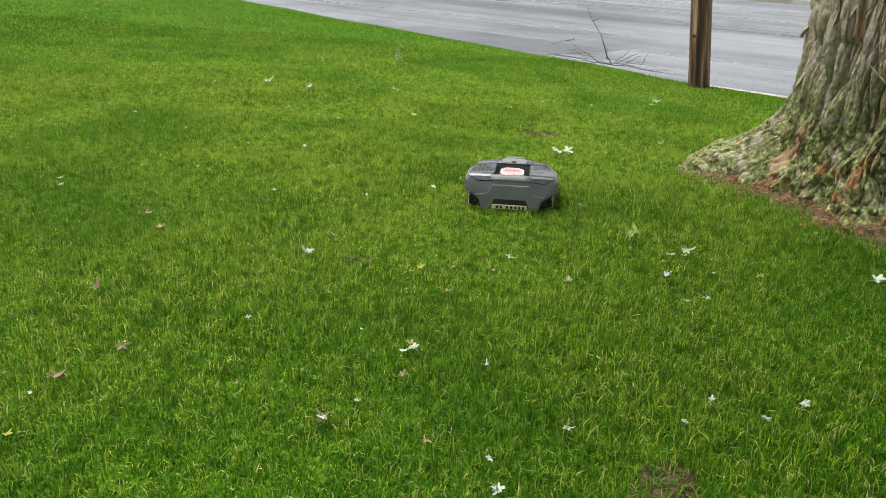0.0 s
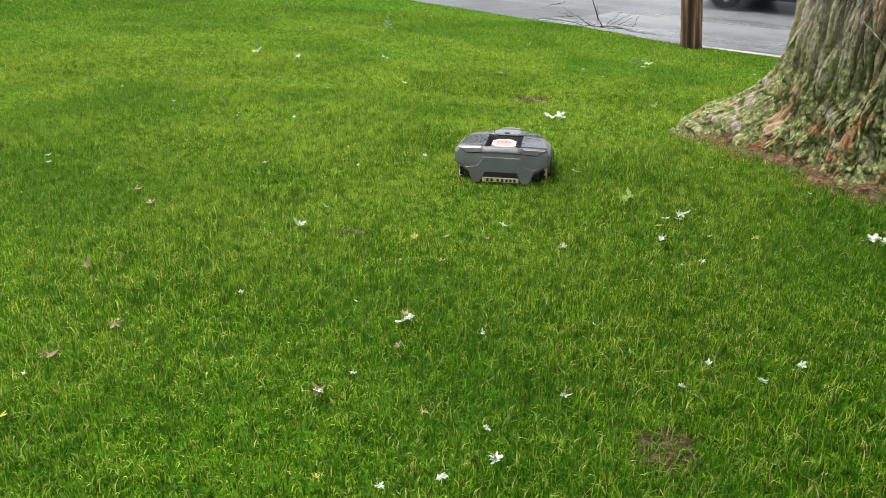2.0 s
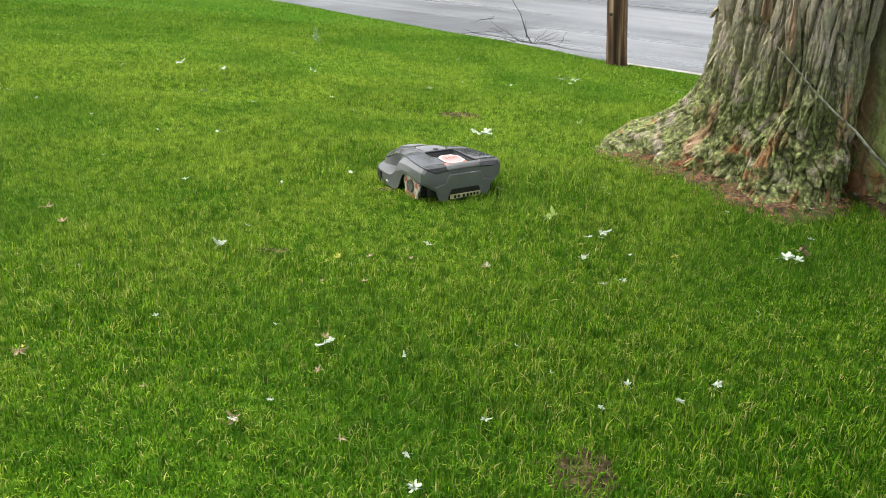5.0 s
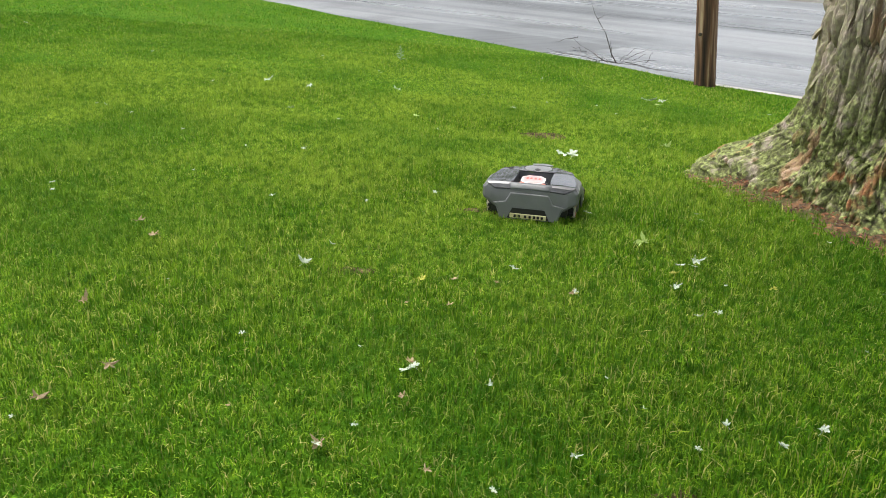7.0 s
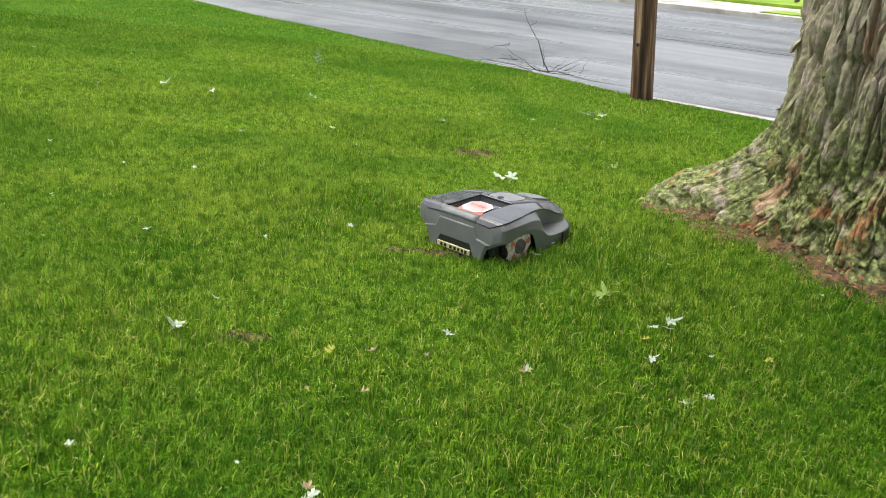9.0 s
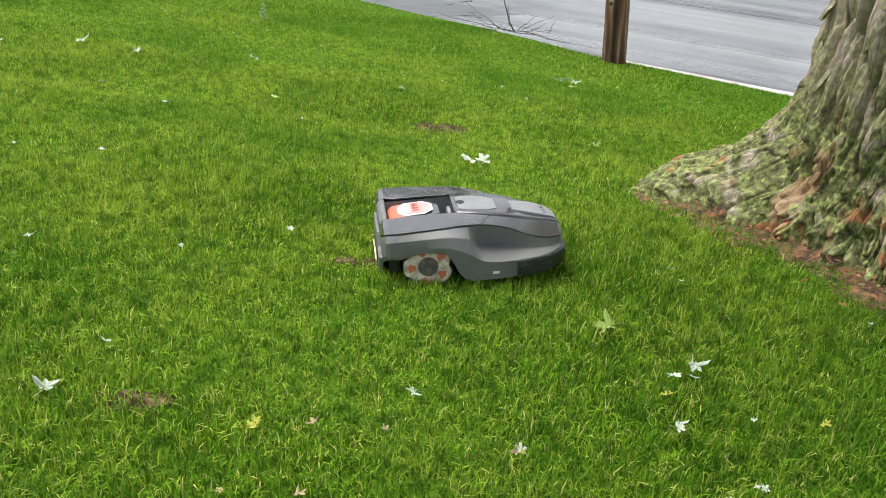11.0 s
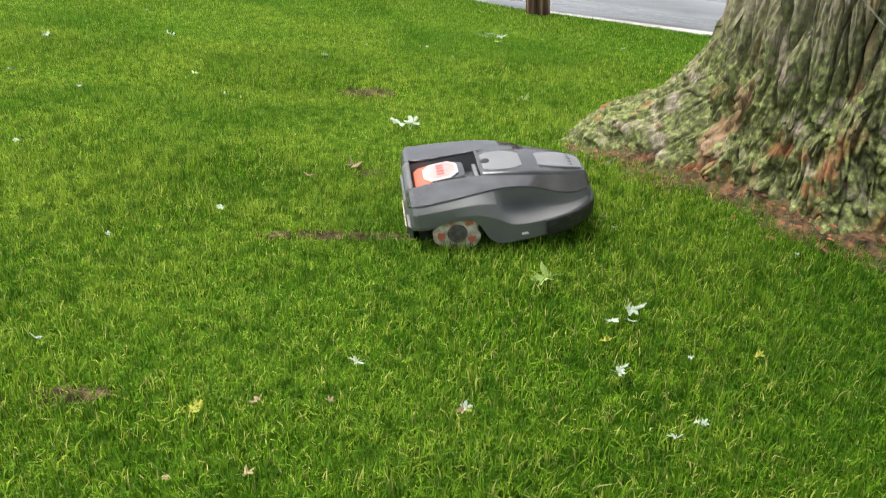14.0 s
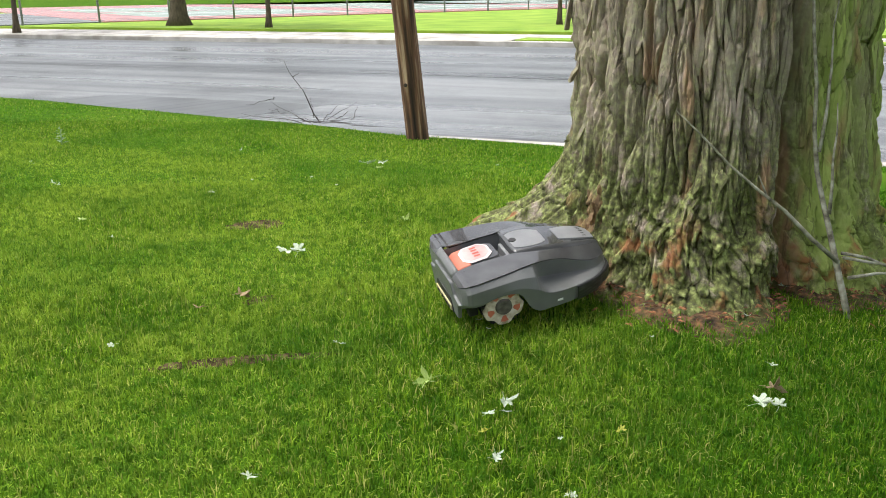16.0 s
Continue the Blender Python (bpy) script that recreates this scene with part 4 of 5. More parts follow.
# seconds, place of the mower's middle, heading, nose-up
MOWER_ROWS = [
    (0, 0.286, 4.909, 89.2, 0), (0.5, 0.291, 4.852, 87, 0), (1, 0.296, 4.802, 85, 0), (1.5, 0.295, 4.806, 84.4, 0), (2, 0.299, 4.81, 86, 0), (2.5, 0.301, 4.835, 90.1, 0),
    (3, 0.307, 4.863, 97.2, 0), (3.2, 0.308, 4.865, 100, 0), (4.2, 0.31, 4.86, 116, 0), (5.3, 0.29, 4.83, 124, 0), (5.5, 0.295, 4.83, 121, 0), (6, 0.345, 4.836, 106, 0),
    (6.5, 0.378, 4.865, 93.1, 0), (7, 0.4, 4.88, 83.4, 0), (7.5, 0.418, 4.945, 74.5, 0), (8, 0.475, 4.965, 63, 0), (8.5, 0.515, 4.95, 56, 0), (9, 0.54, 4.95, 50, 0.5),
    (9.2, 0.545, 4.945, 47.5, 0.8), (10.2, 0.53, 4.85, 24, 4), (11.3, 0.508, 4.785, 2.5, 7), (11.5, 0.509, 4.78, 1.2, 7), (12, 0.516, 4.782, 1, 6.9), (12.5, 0.552, 4.812, 0, 6.6),
    (13, 0.616, 4.825, -0.3, 8.3), (13.5, 0.726, 4.813, -0.6, 10.2), (14, 0.878, 4.795, -0.5, 10), (14.5, 1.105, 4.828, 2.9, 8.6), (15, 1.33, 4.87, 4.5, 9.6), (15.5, 1.525, 4.892, 3, 10.5),
    (16, 1.52, 4.888, 2.8, 10.5),
]


# ---- black car that passes on the road ----
def build_car():
    t = thing("black_car", "glossy black car driving along the wet road", "car")
    side = [(-2.15, 0.32), (-2.2, 0.6), (-2.1, 0.92), (-1.75, 1.0), (-1.1, 1.38), (0.2, 1.42), (0.95, 1.02), (1.9, 0.86), (2.15, 0.62), (2.12, 0.3), (1.75, 0.2), (-1.75, 0.2)]
    bm = bmesh.new()
    rings = []
    for y, k, dz in ((-0.88, 0.97, 0.0), (-0.8, 1.0, 0.0), (0.8, 1.0, 0.0), (0.88, 0.97, 0.0)):
        rings.append([(x * k, y * (0.8 if z > 1.1 else 1.0), z) for x, z in side])
    loft(bm, rings)
    bmesh.ops.recalc_face_normals(bm, faces=bm.faces)
    soften(part("body", bm, CAR_PAINT, t), 0.04, 20)
    for sg in (1, -1):
        bm = bmesh.new()
        loft(bm, [[(x, sg * y, z) for x, z in ((-1.5, 1.03), (-1.02, 1.3), (0.15, 1.33), (0.72, 1.03))] for y in (0.76, 0.895)])
        bmesh.ops.recalc_face_normals(bm, faces=bm.faces)
        part("side_window", bm, CAR_GLASS, t)
    wheels = []
    for x in (-1.3, 1.32):
        for sg in (1, -1):
            bm = bmesh.new()
            bmesh.ops.create_cone(bm, cap_ends=True, segments=36, radius1=0.335, radius2=0.335, depth=0.22, matrix=pose(0, 0, 0, 90))
            w = part("wheel", bm, BLACK, t)
            w.location = (x, sg * 0.80, 0.335)
            bm = bmesh.new()
            for i in range(5):
                box(bm, (-0.035, sg * 0.115 - 0.012, 0.03), (0.035, sg * 0.115 + 0.012, 0.22), 0.005, pose(0, 0, 0, 0, 72 * i, 0))
            cylinder(bm, 0.05, 0.05, 0.03, 16, pose(0, sg * 0.115, 0, 90))
            part("rim", bm, ALLOY, w, "silver spoked rim")
            wheels.append(w)
    return t, wheels


car, car_wheels = build_car()
ROAD_TURN = math.degrees(math.atan2(RY, RX))
CAR_S, CAR_SPEED = 16.45, 12.0


# ---- fallen branch by the kerb, sticks against the trunk ----
def branch(name, label, pts_list, mat, radius, at):
    t = thing(name, label, "branch", pose(*at))
    for i, pts in enumerate(pts_list):
        bm = bmesh.new()
        k = len(pts)
        tube(bm, pts, [radius * (1 if i == 0 else 0.55) * (1 - 0.75 * j / (k - 1)) for j in range(k)], 6)
        part("stem" if i == 0 else "twig", bm, mat, t, smooth=True)
    return t


def wander(a, b, n, amp, rng):
    a, b = Vector(a), Vector(b)
    return [a + (b - a) * (i / (n - 1)) + (Vector((rng.uniform(-amp, amp), rng.uniform(-amp, amp), rng.uniform(-amp, amp))) if 0 < i < n - 1 else Vector()) for i in range(n)]


def build_branches():
    rng = random.Random(8)
    # the camera's view of the kerb: u to the right along the kerb, up z
    ux, uy = 0.95, -0.31
    P = lambda u, z, d=0.0: (0.85 * (ux * u - uy * d), 0.85 * (uy * u + ux * d), 0.85 * z)
    lines = [wander(P(0.05, 0.0), P(-0.48, 0.98), 7, 0.02, rng)]
    ends = [((-0.1, 0), (-0.72, 0.38)), ((-0.72, 0.38), (-1.15, 0.28)), ((-0.72, 0.38), (-0.62, 0.45)), ((-0.5, 0.16), (-0.85, 0.2)), ((0.1, 0.0), (-0.5, 0.16)), ((0.0, 0.02), (0.75, 0.12)),
            ((0.15, 0.05), (0.6, 0.3)), ((0.2, 0.03), (0.95, -0.04)), ((0.1, 0.04), (0.35, 0.28)), ((0.3, 0.06), (0.55, 0.2)), ((-0.2, 0.03), (-0.42, 0.2)), ((-0.05, 0.08), (-0.1, 0.4)),
            ((0.0, 0.02), (-0.75, 0.03)), ((-0.3, 0.02), (-1.3, 0.12)), ((0.1, 0), (1.3, -0.08)), ((-0.35, 0.72), (-0.3, 0.8)), ((0.55, 0.05), (0.62, 0.25))]
    for (u0, z0), (u1, z1) in ends:
        lines.append(wander(P(u0, z0, 0.0), P(u1, z1, rng.uniform(-0.25, 0.25)), 5, 0.025, rng))
    branch("fallen_branch", "bare dark fallen branch lying beside the road", lines, DARK_TWIG, 0.010, (1.42, 13.15, float(land(1.42, 13.15)) + 0.03))
    # leaning sticks
    c = Vector((TREE[0], TREE[1], 0))
    base = Vector((2.78, 4.40, 0.0))
    branch("leaning_stick", "pale lichened stick leaning against the maple trunk",
           [wander((0, 0, 0), (-0.075, 0.16, 0.5), 5, 0.008, rng) + wander((-0.09, 0.2, 0.62), (-0.17, 0.34, 1.7), 7, 0.012, rng),
            wander((-0.02, 0.06, 0.28), (0.45, 0.02, 0.16), 5, 0.015, rng), wander((-0.03, 0.06, 0.3), (0.5, 0.1, 0.10), 5, 0.015, rng), wander((-0.01, 0.03, 0.2), (0.36, -0.02, 0.2), 4, 0.012, rng),
            wander((-0.09, 0.2, 0.7), (0.0, 0.3, 1.35), 5, 0.015, rng), wander((-0.06, 0.13, 0.45), (-0.03, 0.2, 0.9), 5, 0.012, rng)], TWIG, 0.015, tuple(base))
    branch("thin_branch", "thin grey branch leaning across the maple trunk",
           [wander((0, 0, 0), (-0.66, 0.22, 0.62), 7, 0.012, rng), wander((-0.3, 0.1, 0.28), (-0.33, 0.12, 0.36), 3, 0.004, rng)], TWIG, 0.010, (2.72, 4.44, 0.27))
    branch("kerb_stick", "dark stick lying in the wet gutter", [wander((-0.5, 0.2, 0.02), (0.5, -0.25, 0.03), 5, 0.02, rng)], DARK_TWIG, 0.02, (3.55, 11.9, -0.55))


build_branches()


# ---- fallen leaves ----
def leaf_mesh(mat, seed, lobes=5, curl=0.25):
    rng = random.Random(seed)
    bm = bmesh.new()
    out = []
    n = lobes * 4
    for i in range(n + 1):
        a = math.radians(-155 + 310 * i / n)
        ph = (i % 4) / 4
        r = (1.0 if ph == 0 else 0.72 if ph in (0.25, 0.75) else 0.42) * (0.7 + 0.35 * math.cos(a * 0.5)) * rng.uniform(0.6, 1.2)
        if i in (0, n):
            r = 0.35
        out.append((r * math.cos(a), r * math.sin(a)))
    c = bm.verts.new((0, 0, 0.02))
    k1, k2 = rng.uniform(-curl, curl), rng.uniform(0.1, curl + 0.1)
    vs = [bm.verts.new((x, y, k1 * x * x + k2 * y * y + rng.uniform(-0.16, 0.16))) for x, y in out]
    for a, b in zip(vs, vs[1:]):
        bm.faces.new((c, a, b))
    r = bmesh.ops.extrude_face_region(bm, geom=list(bm.faces))
    bmesh.ops.translate(bm, vec=(0, 0, 0.02), verts=[v for v in r["geom"] if isinstance(v, bmesh.types.BMVert)])
    bmesh.ops.recalc_face_normals(bm, faces=bm.faces)
    return bm


def build_leaves():
    kinds = {}
    for key, mat, word in (("pale", LEAF_PALE, "pale silvery underside up"), ("green", LEAF_GREEN, "wet and yellow-green"), ("brown", LEAF_BROWN, "dry, brown and curled"), ("yellow", LEAF_YELLOW, "small and bright yellow")):
        for v in range(3):
            t = thing("maple_leaf", "fallen maple leaf, " + word + ", on the grass", "leaf", group="fallen leaves on the lawn")
            part("blade", leaf_mesh(mat, 10 * v + len(key), 5, 0.7 if key != "brown" else 1.1), mat, t)
            bm = bmesh.new()
            tube(bm, [(-0.2, 0, 0.02), (-0.7, 0.06, 0.05), (-1.15, 0.2, 0.02)], [0.025, 0.02, 0.02], 5)
            part("stalk", bm, mat, t)
            kinds[key, v] = [t, False]
    rng = random.Random(5)
    for i, (x, y, key, size) in enumerate(LEAVES):
        slot = kinds[key, i % 3]
        m = pose(x, y, float(land(x, y)) + 0.042, rng.uniform(-22, 22), rng.uniform(-22, 22), rng.uniform(0, 360))
        sc = size * 0.45
        if not slot[1]:
            slot[1] = True
            slot[0].scale = (sc, sc, sc)
            slot[0].matrix_basis = m @ Matrix.Diagonal((sc, sc, sc, 1))
        else:
            o = copy_thing(slot[0], m)
            o.matrix_basis = m @ Matrix.Diagonal((sc, sc, sc, 1))
    for t, used in kinds.values():
        if not used:
            for o in list(t.children):
                bpy.data.objects.remove(o)
            bpy.data.objects.remove(t)


# x, y, size; the mixed ones with their kind
LARGE_PALE = [
    (-2.29, 8.37, 0.13), (-1.85, 8.28, 0.11), (-1.71, 7.17, 0.1), (-1.06, 8.61, 0.07), (0.57, 6.15, 0.15), (0.64, 6.16, 0.12),
    (1.16, 4.03, 0.09), (1.08, 3.96, 0.07), (1.98, 3.82, 0.09), (-0.63, 3.70, 0.08), (-6.93, 11.84, 0.08), (1.57, 9.43, 0.16),
    (1.66, 9.41, 0.12), (1.48, 9.45, 0.12), (2.03, 3.79, 0.07),
]
SMALL_PALE_NEAR = [
    (0.32, 3.77, 0.06), (0.01, 2.82, 0.06), (-0.66, 2.95, 0.04), (0.56, 2.37, 0.05), (1.14, 3.96, 0.05), (1.02, 3.69, 0.05),
    (1.08, 3.41, 0.05), (1.17, 3.46, 0.04), (2.00, 3.81, 0.06), (-0.56, 3.95, 0.05), (-0.12, 2.42, 0.04), (-0.21, 2.30, 0.04),
    (0.28, 2.74, 0.04), (0.33, 2.17, 0.04), (0.36, 2.02, 0.06), (1.04, 2.61, 0.05), (1.34, 2.62, 0.06), (1.19, 2.51, 0.05),
    (-1.15, 2.27, 0.03), (-0.21, 2.93, 0.025), (0.68, 2.85, 0.03), (0.79, 2.67, 0.025), (-1.15, 3.40, 0.025), (1.25, 3.76, 0.03),
    (1.66, 3.20, 0.03), (0.22, 1.92, 0.06), (0.06, 1.87, 0.04), (0.36, 2.02, 0.05), (0.93, 2.46, 0.04), (0.59, 3.55, 0.05),
    (1.16, 3.47, 0.03), (2.00, 3.83, 0.06), (2.17, 4.04, 0.05), (1.03, 3.71, 0.05),
]
SMALL_PALE_FAR = [
    (-2.36, 4.60, 0.05), (-2.28, 4.46, 0.05), (-1.08, 4.66, 0.05), (-1.18, 5.67, 0.05), (-3.15, 6.77, 0.05), (-1.53, 11.50, 0.06),
    (-1.43, 9.65, 0.05), (-2.33, 10.66, 0.06), (0.38, 10.44, 0.06), (0.93, 8.59, 0.05), (1.27, 4.73, 0.05), (-1.70, 5.03, 0.03),
    (-4.13, 9.80, 0.05), (-3.24, 6.80, 0.05), (0.67, 4.66, 0.04), (2.72, 9.17, 0.05), (-0.54, 4.65, 0.03), (1.86, 4.36, 0.03),
    (-2.82, 6.54, 0.05), (-2.71, 8.00, 0.05), (-2.19, 6.06, 0.04), (-1.58, 5.66, 0.03), (-1.17, 6.65, 0.05), (-0.39, 6.63, 0.04),
    (0.45, 8.47, 0.04), (1.09, 8.16, 0.04), (2.32, 4.43, 0.035), (1.28, 4.63, 0.03), (2.36, 4.78, 0.03), (2.66, 4.70, 0.05),
    (-0.18, 4.88, 0.05), (-1.38, 9.54, 0.04), (-1.01, 8.53, 0.06), (0.15, 7.97, 0.06), (0.69, 4.64, 0.04),
]
OTHER_LEAVES = [
    (0.13, 7.96, "green", 0.07), (0.07, 3.61, "brown", 0.05), (-0.01, 2.79, "pale", 0.08), (0.94, 4.24, "green", 0.11), (-1.61, 4.10, "brown", 0.09), (-1.45, 3.93, "brown", 0.08),
    (-1.38, 3.12, "brown", 0.08), (-1.02, 2.63, "brown", 0.07), (-1.02, 2.66, "yellow", 0.03), (-1.14, 2.39, "brown", 0.08), (0.07, 3.34, "brown", 0.05), (0.00, 2.62, "brown", 0.05),
    (-0.20, 2.31, "brown", 0.06), (-0.07, 3.59, "yellow", 0.04), (1.59, 9.12, "green", 0.1), (1.41, 7.05, "green", 0.12), (0.13, 2.23, "brown", 0.04), (-1.09, 2.04, "yellow", 0.04),
    (0.59, 3.54, "yellow", 0.025), (-0.53, 2.45, "brown", 0.03), (-0.18, 8.64, "green", 0.06), (-0.11, 1.88, "yellow", 0.04), (-0.01, 2.85, "brown", 0.05), (1.44, 3.76, "yellow", 0.03),
    (-0.07, 3.60, "yellow", 0.045), (-0.08, 3.58, "yellow", 0.05), (1.03, 3.85, "yellow", 0.04), (0.58, 3.54, "brown", 0.04), (0.25, 3.60, "brown", 0.03), (-0.10, 3.34, "brown", 0.03),
    (2.08, 3.90, "brown", 0.09), (1.46, 3.77, "yellow", 0.04), (1.05, 3.86, "yellow", 0.04), (0.32, 5.36, "brown", 0.1), (0.14, 5.22, "brown", 0.07), (-0.65, 7.27, "green", 0.08),
]
LEAVES = [(x, y, "pale", s) for x, y, s in LARGE_PALE + SMALL_PALE_NEAR + SMALL_PALE_FAR] + OTHER_LEAVES
build_leaves()


# ---- worn bare spots ----
BARE = [(0.84, 2.16, 0.10, 0.13, 0), (0.30, 4.67, 0.40, 0.04, -5), (0.42, 7.15, 0.2, 0.09, 10), (1.68, 6.45, 0.16, 0.09, 0), (0.40, 5.37, 0.10, 0.05, 40), (-0.42, 3.72, 0.11, 0.05, 0)]


def build_bare():
    for x0, y0, a, b, turn in BARE:
        bm = bmesh.new()
        rings = []
        for k in (1.0, 0.6, 0.25):
            ring = []
            for i in range(28):
                th = 2 * math.pi * i / 28
                w = k * (1 + 0.3 * noise.noise((math.cos(th) * 2 + x0, math.sin(th) * 2 + y0, k)))
                px, py = a * w * math.cos(th), b * w * math.sin(th)
                ct, st = math.cos(radians(turn)), math.sin(radians(turn))
                X, Y = x0 + ct * px - st * py, y0 + st * px + ct * py
                ring.append((X, Y, float(land(X, Y)) + 0.004 + 0.008 * (1 - k) + 0.006 * noise.noise((X * 30, Y * 30, 0))))
            rings.append(ring)
        rows = loft(bm, rings, cap=False)
        bm.faces.new(rows[-1])
        bmesh.ops.recalc_face_normals(bm, faces=bm.faces)
        tagged(new("bare_patch", finish(bm, "bare_patch", EARTH, True)), "worn patch of bare brown earth in the lawn", "bare patch", kind="structure")
    # mould of soil and bark round the trunk's foot, thinning out into the grass
    bm = bmesh.new()
    rings = []
    for k in (-0.08, -0.02, 0.04, 0.10, 0.16, 0.22):
        ring = []
        for i in range(160):
            th = 2 * math.pi * i / 160
            r = trunk_radius(th, 0.09) + k * (1.0 + 0.7 * noise.noise((math.cos(th) * 4, math.sin(th) * 4, 1)))
            X, Y = TREE[0] + r * math.cos(th), TREE[1] + r * math.sin(th)
            up = 0.05 * max(0.0, 1 - (k + 0.08) / 0.24) ** 2 + (0.008 if k < 0.2 else -0.02)
            ring.append((X, Y, float(land(X, Y)) + up + (0.022 * noise.noise((X * 9, Y * 9, 2)) + 0.01 * noise.noise((X * 25, Y * 25, 2))) * (k < 0.2)))
        rings.append(ring)
    loft(bm, rings, cap=False)
    bmesh.ops.recalc_face_normals(bm, faces=bm.faces)
    tagged(new("root_litter", finish(bm, "root_litter", LITTER, True)), "red-brown earth and bark mould round the trunk foot", "litter", kind="structure")
    # chips of bark lying on it
    rng = random.Random(23)
    V, F = [], []
    for i in range(380):
        th = math.radians(rng.uniform(170, 330))
        r = trunk_radius(th, 0.09) + abs(rng.gauss(0, 0.12))
        x, y = TREE[0] + r * math.cos(th), TREE[1] + r * math.sin(th)
        z = float(land(x, y)) + 0.014 + 0.04 * max(0.0, 1 - (r - trunk_radius(th, 0.09)) / 0.3)
        a, ln, w = rng.uniform(0, 6.3), rng.uniform(0.005, 0.02), rng.uniform(0.003, 0.008)
        u, v = Vector((math.cos(a), math.sin(a), rng.uniform(-0.4, 0.4))) * ln, Vector((-math.sin(a), math.cos(a), rng.uniform(-0.4, 0.4))) * w
        o, n = Vector((x, y, z)), len(V)
        V += [o - u - v * 0.6, o + u - v, o + u * 0.8 + v, o - u + v * 0.7, o + Vector((0, 0, 0.006))]
        F += [(n, n + 1, n + 4), (n + 1, n + 2, n + 4), (n + 2, n + 3, n + 4), (n + 3, n, n + 4), (n + 3, n + 2, n + 1, n)]
    tagged(new("bark_chips", raw_mesh("bark_chips", V, F, CHIPS)), "small red-brown chips of bark round the trunk foot", "bark chips", kind="stuff")


build_bare()


# ---- a pale weed on the slope ----
def build_weed(x, y, h, seed):
    t = thing("weed", "pale leafy weed standing in the lawn", "weed", pose(x, y, float(land(x, y))))
    rng = random.Random(seed)
    bm = bmesh.new()
    tube(bm, [(0, 0, 0), (0.01, 0, h * 0.5), (0, 0.01, h)], [0.006, 0.005, 0.003], 6)
    part("stalk", bm, WEED, t)
    for i in range(16):
        a, z = i * 2.4, h * (0.1 + 0.85 * i / 16)
        ln = h * 0.34 * (1.1 - 0.7 * i / 16)
        bm = bmesh.new()
        d = Vector((math.cos(a), math.sin(a), 0.5))
        w = Vector((-math.sin(a), math.cos(a), 0)) * ln * 0.2
        p = [Vector((0, 0, z)), Vector((0, 0, z)) + d * ln * 0.5 + w, Vector((0, 0, z)) + d * ln - Vector((0, 0, ln * 0.2)), Vector((0, 0, z)) + d * ln * 0.5 - w]
        q = [v - Vector((0, 0, 0.003)) for v in p]
        loft(bm, [p, q])
        part("leaf", bm, WEED, t)


build_weed(-1.42, 11.05, 0.2, 1)


# ---- grass ----
def blades(rng, x, y, height, width, lean):
    k = len(x)
    z = land(x, y)
    a = rng.uniform(0, 2 * np.pi, k)
    h = height * rng.uniform(0.55, 1.3, k)
    w = width * rng.uniform(0.7, 1.3, k)
    t = np.abs(rng.normal(0, lean, k))
    dx, dy = np.cos(a), np.sin(a)
    b = a + rng.uniform(0.6, 2.4, k)
    sx, sy = np.cos(b) * w / 2, np.sin(b) * w / 2
    m1, m2 = h * 0.3 * np.sin(t), h * np.sin(np.minimum(t * 1.5, 1.45))
    z1, z2 = h * 0.5 * np.cos(t * 0.6), h * np.cos(np.minimum(t * 1.2, 1.35))
    g = z - 0.004
    P = np.empty((k, 5, 3), np.float32)
    P[:, 0] = np.stack([x - sx, y - sy, g], 1)
    P[:, 1] = np.stack([x + sx, y + sy, g], 1)
    P[:, 2] = np.stack([x + dx * m1 + sx * 0.85, y + dy * m1 + sy * 0.85, z + z1], 1)
    P[:, 3] = np.stack([x + dx * m1 - sx * 0.85, y + dy * m1 - sy * 0.85, z + z1], 1)
    P[:, 4] = np.stack([x + dx * m2, y + dy * m2, z + z2], 1)
    return P


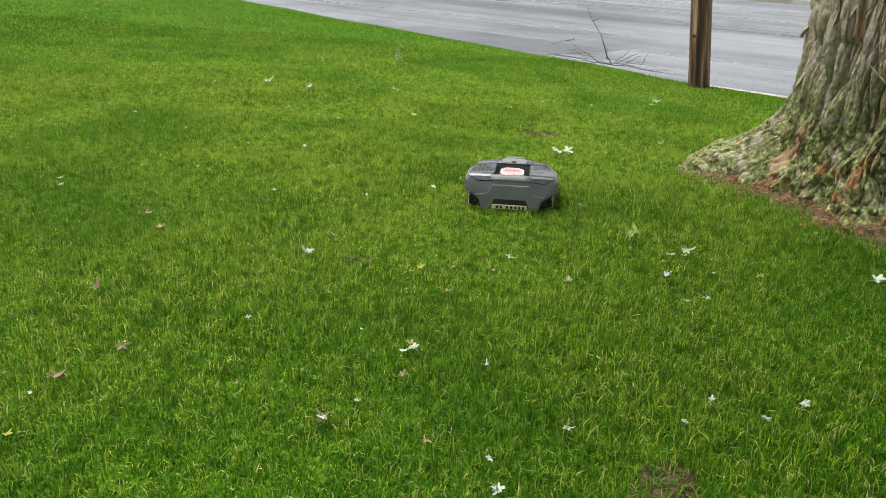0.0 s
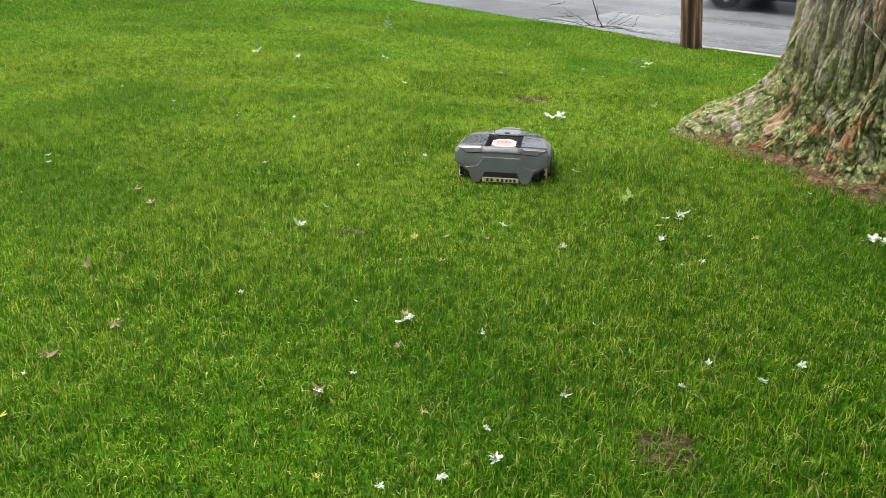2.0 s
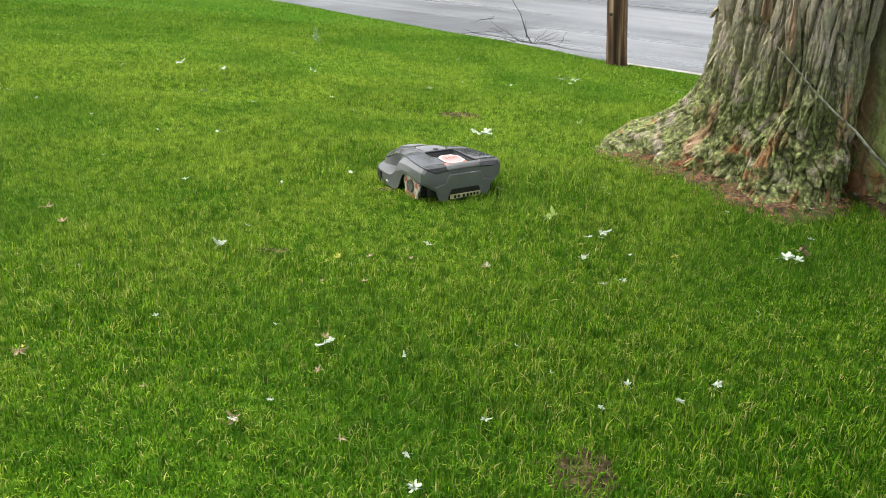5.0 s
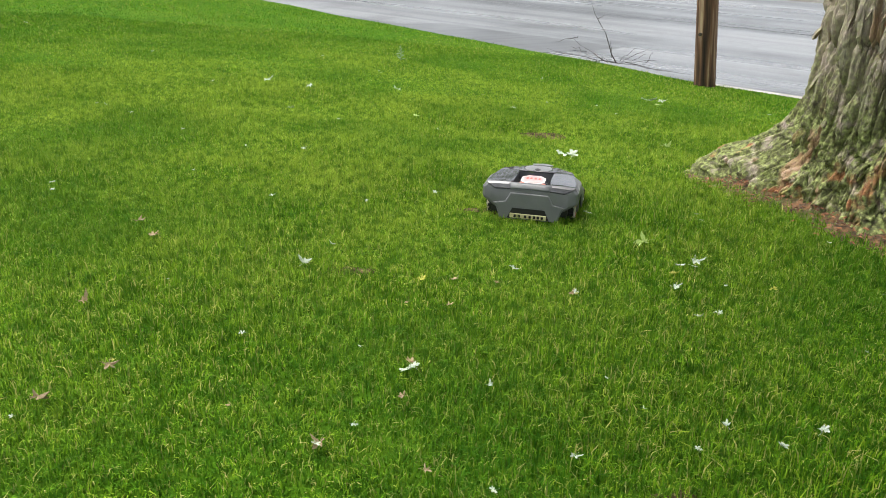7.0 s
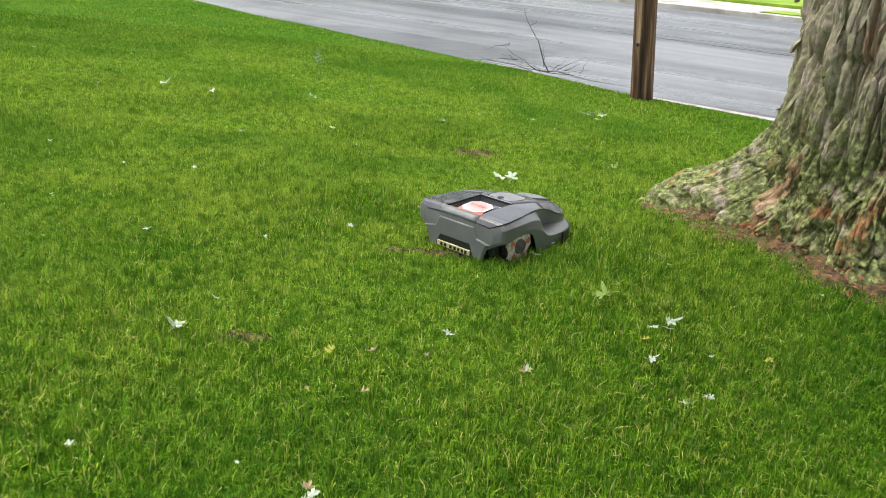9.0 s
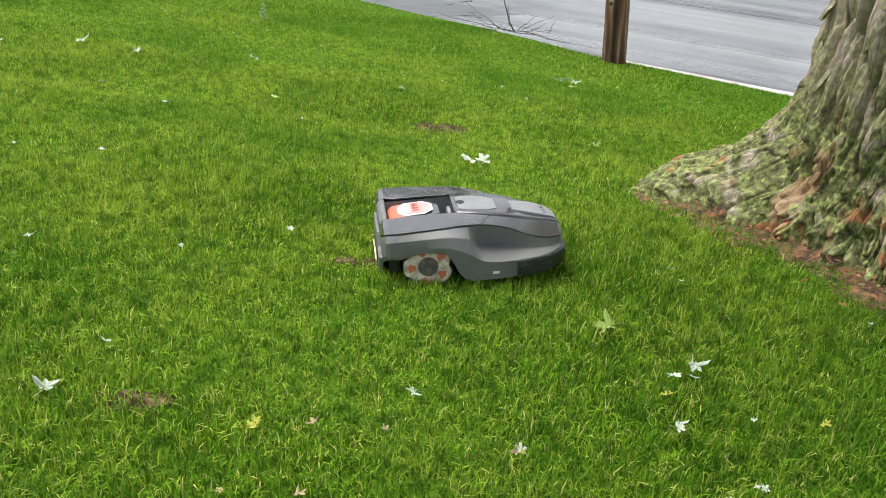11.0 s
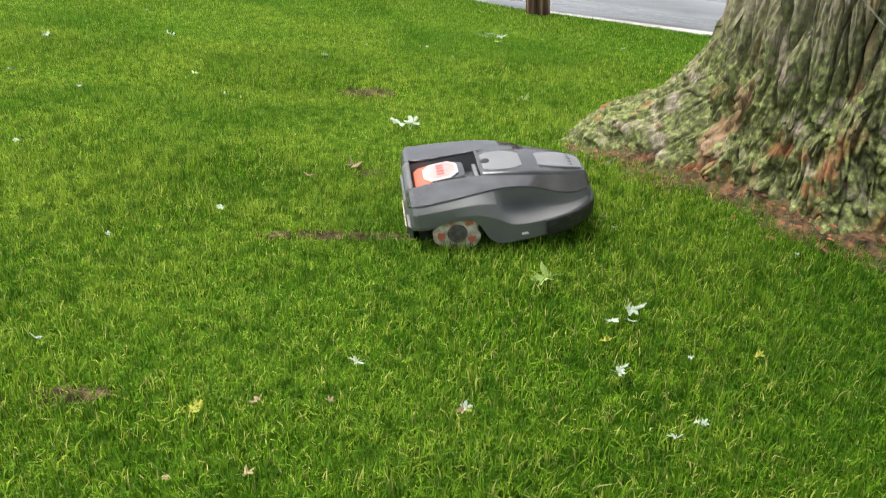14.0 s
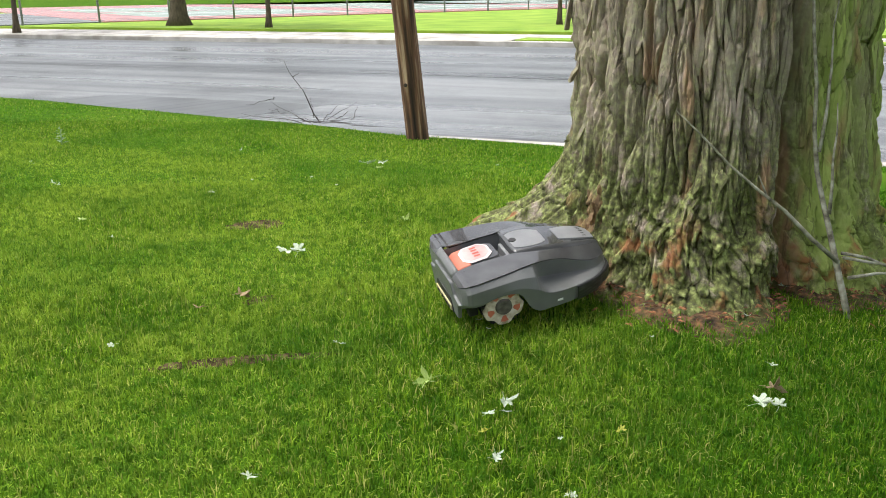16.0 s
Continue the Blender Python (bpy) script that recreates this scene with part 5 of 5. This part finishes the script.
def build_grass():
    rng = np.random.default_rng(17)
    groups = []
    skirt = [trunk_radius(radians(a), 0.09) for a in range(0, 361, 3)]
    for x0, x1, y0, y1, density, height, width, lean in (
            (-3.4, 4.6, 1.7, 5.6, 15000, 0.046, 0.0042, 0.75), (-5.6, 5.6, 5.6, 8.6, 9000, 0.04, 0.0044, 0.75), (-10, 7.5, 8.6, 13.4, 4300, 0.033, 0.005, 0.75), (-16, 3, 13.4, 22, 1100, 0.026, 0.007, 0.9), (-9, 8, -3, 12, 1700, 0.044, 0.017, 1.0)):
        k = int((x1 - x0) * (y1 - y0) * density)
        x, y = rng.uniform(x0, x1, k), rng.uniform(y0, y1, k)
        r, s = RX * x + RY * y, SX * x + SY * y
        seen = (x > -0.66 * y - 0.1) & (x < 0.95 * (y - 1.2) + 0.9) & (y > 1.7)
        keep = (s < KERB_S - 0.03) & (~seen if y0 < 0 else seen)
        th = np.arctan2(y - TREE[1], x - TREE[0])
        foot = np.interp(np.degrees(th) % 360, np.arange(0, 361, 3), skirt)
        d = np.hypot(x - TREE[0], y - TREE[1]) - foot
        keep &= rng.uniform(0, 1, k) < np.clip((d + 0.05) / 0.26, 0.04, 1)
        for bx, by, a, b, turn in BARE:
            ct, st = math.cos(radians(turn)), math.sin(radians(turn))
            u, v = (x - bx) * ct + (y - by) * st, -(x - bx) * st + (y - by) * ct
            q = np.hypot(u / a, v / b)
            keep &= rng.uniform(0, 1, k) < np.clip((q - 0.4) / 0.7, 0.3, 1)
        x, y = x[keep], y[keep]
        tall = 1 + 0.35 * np.sin(2.3 * x + 1.1 * y) * np.sin(1.7 * y - 0.8 * x + 1)
        tall *= 0.8 + 0.45 * np.clip(np.sin(41 * x + 3 * np.sin(23 * y)) * np.sin(37 * y + 3 * np.sin(19 * x)), -0.4, 1)
        groups.append(blades(rng, x, y, height * tall, width, lean))
    P = np.concatenate(groups)
    k = len(P)
    me = bpy.data.meshes.new("grass")
    me.vertices.add(k * 5)
    me.vertices.foreach_set("co", P.reshape(-1))
    base = np.arange(k, dtype=np.int32)[:, None] * 5
    loops = (base + np.array([0, 1, 2, 3, 3, 2, 4], np.int32)).reshape(-1)
    me.loops.add(k * 7)
    me.loops.foreach_set("vertex_index", loops)
    me.polygons.add(k * 2)
    starts = (np.arange(k, dtype=np.int32)[:, None] * 7 + np.array([0, 4], np.int32)).reshape(-1)
    me.polygons.foreach_set("loop_start", starts)
    me.update(calc_edges=True)
    me.validate()
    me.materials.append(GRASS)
    tagged(new("grass", me), "dense short green lawn grass with dry tips", "grass", kind="stuff")


build_grass()


def mower_roll(t):
    # the far side rides up on the root while it pushes against the tree
    a = float(np.interp(t, [12.5, 13.5, 14.0, 14.5, 15.5, 16.0], [0, 4, 7, 9, 10.5, 10.5]))
    return pose(0, -0.222, 0) @ pose(0, 0, 0, a, 0, 0) @ pose(0, 0.222, 0)


def motions():
    walk(mower, [(t, pose(x, y, float(np.interp(t, [14.3, 15.0, 15.5], [-0.012, 0.035, 0.062])), 0, 0, yaw) @ pose(-0.185, 0, 0) @ pose(0, 0, 0, 0, -pitch, 0) @ pose(0.185, 0, 0) @ mower_roll(t)) for t, x, y, yaw, pitch in MOWER_ROWS])
    # each wheel turns by the ground that it covers
    for sg, w in zip((1, -1), mower_wheels):
        angle, rows, last = 0.0, [], None
        for t, x, y, yaw, pitch in MOWER_ROWS:
            c, s = math.cos(radians(yaw)), math.sin(radians(yaw))
            p = Vector((x - 0.185 * c - 0.222 * sg * s, y - 0.185 * s + 0.222 * sg * c))
            if last is not None:
                angle += math.degrees((p - last).dot(Vector((c, s))) / (R_WHEEL * MOWER_SIZE))
            last = p
            rows.append((t, pose(*w.location, 0, angle, 0)))
        walk(w, rows)
    rows = []
    for t in (0.0, 1.0, 2.0, 3.0, 6.0, 16.0):
        x, y = plan(-5.3 + CAR_SPEED * (t - 2.0), CAR_S)
        rows.append((t, pose(x, y, road_z(CAR_S), 0, 0, ROAD_TURN)))
    walk(car, rows)
    for w in car_wheels:
        spin = [(0.0, 0.0)] + [(1.4 + i / 30, -69.0 * i) for i in range(28)]
        spin.append((16.0, spin[-1][1]))
        place = tuple(w.location)
        walk(w, [(t, pose(*place, 0, -a, 0)) for t, a in spin])


motions()
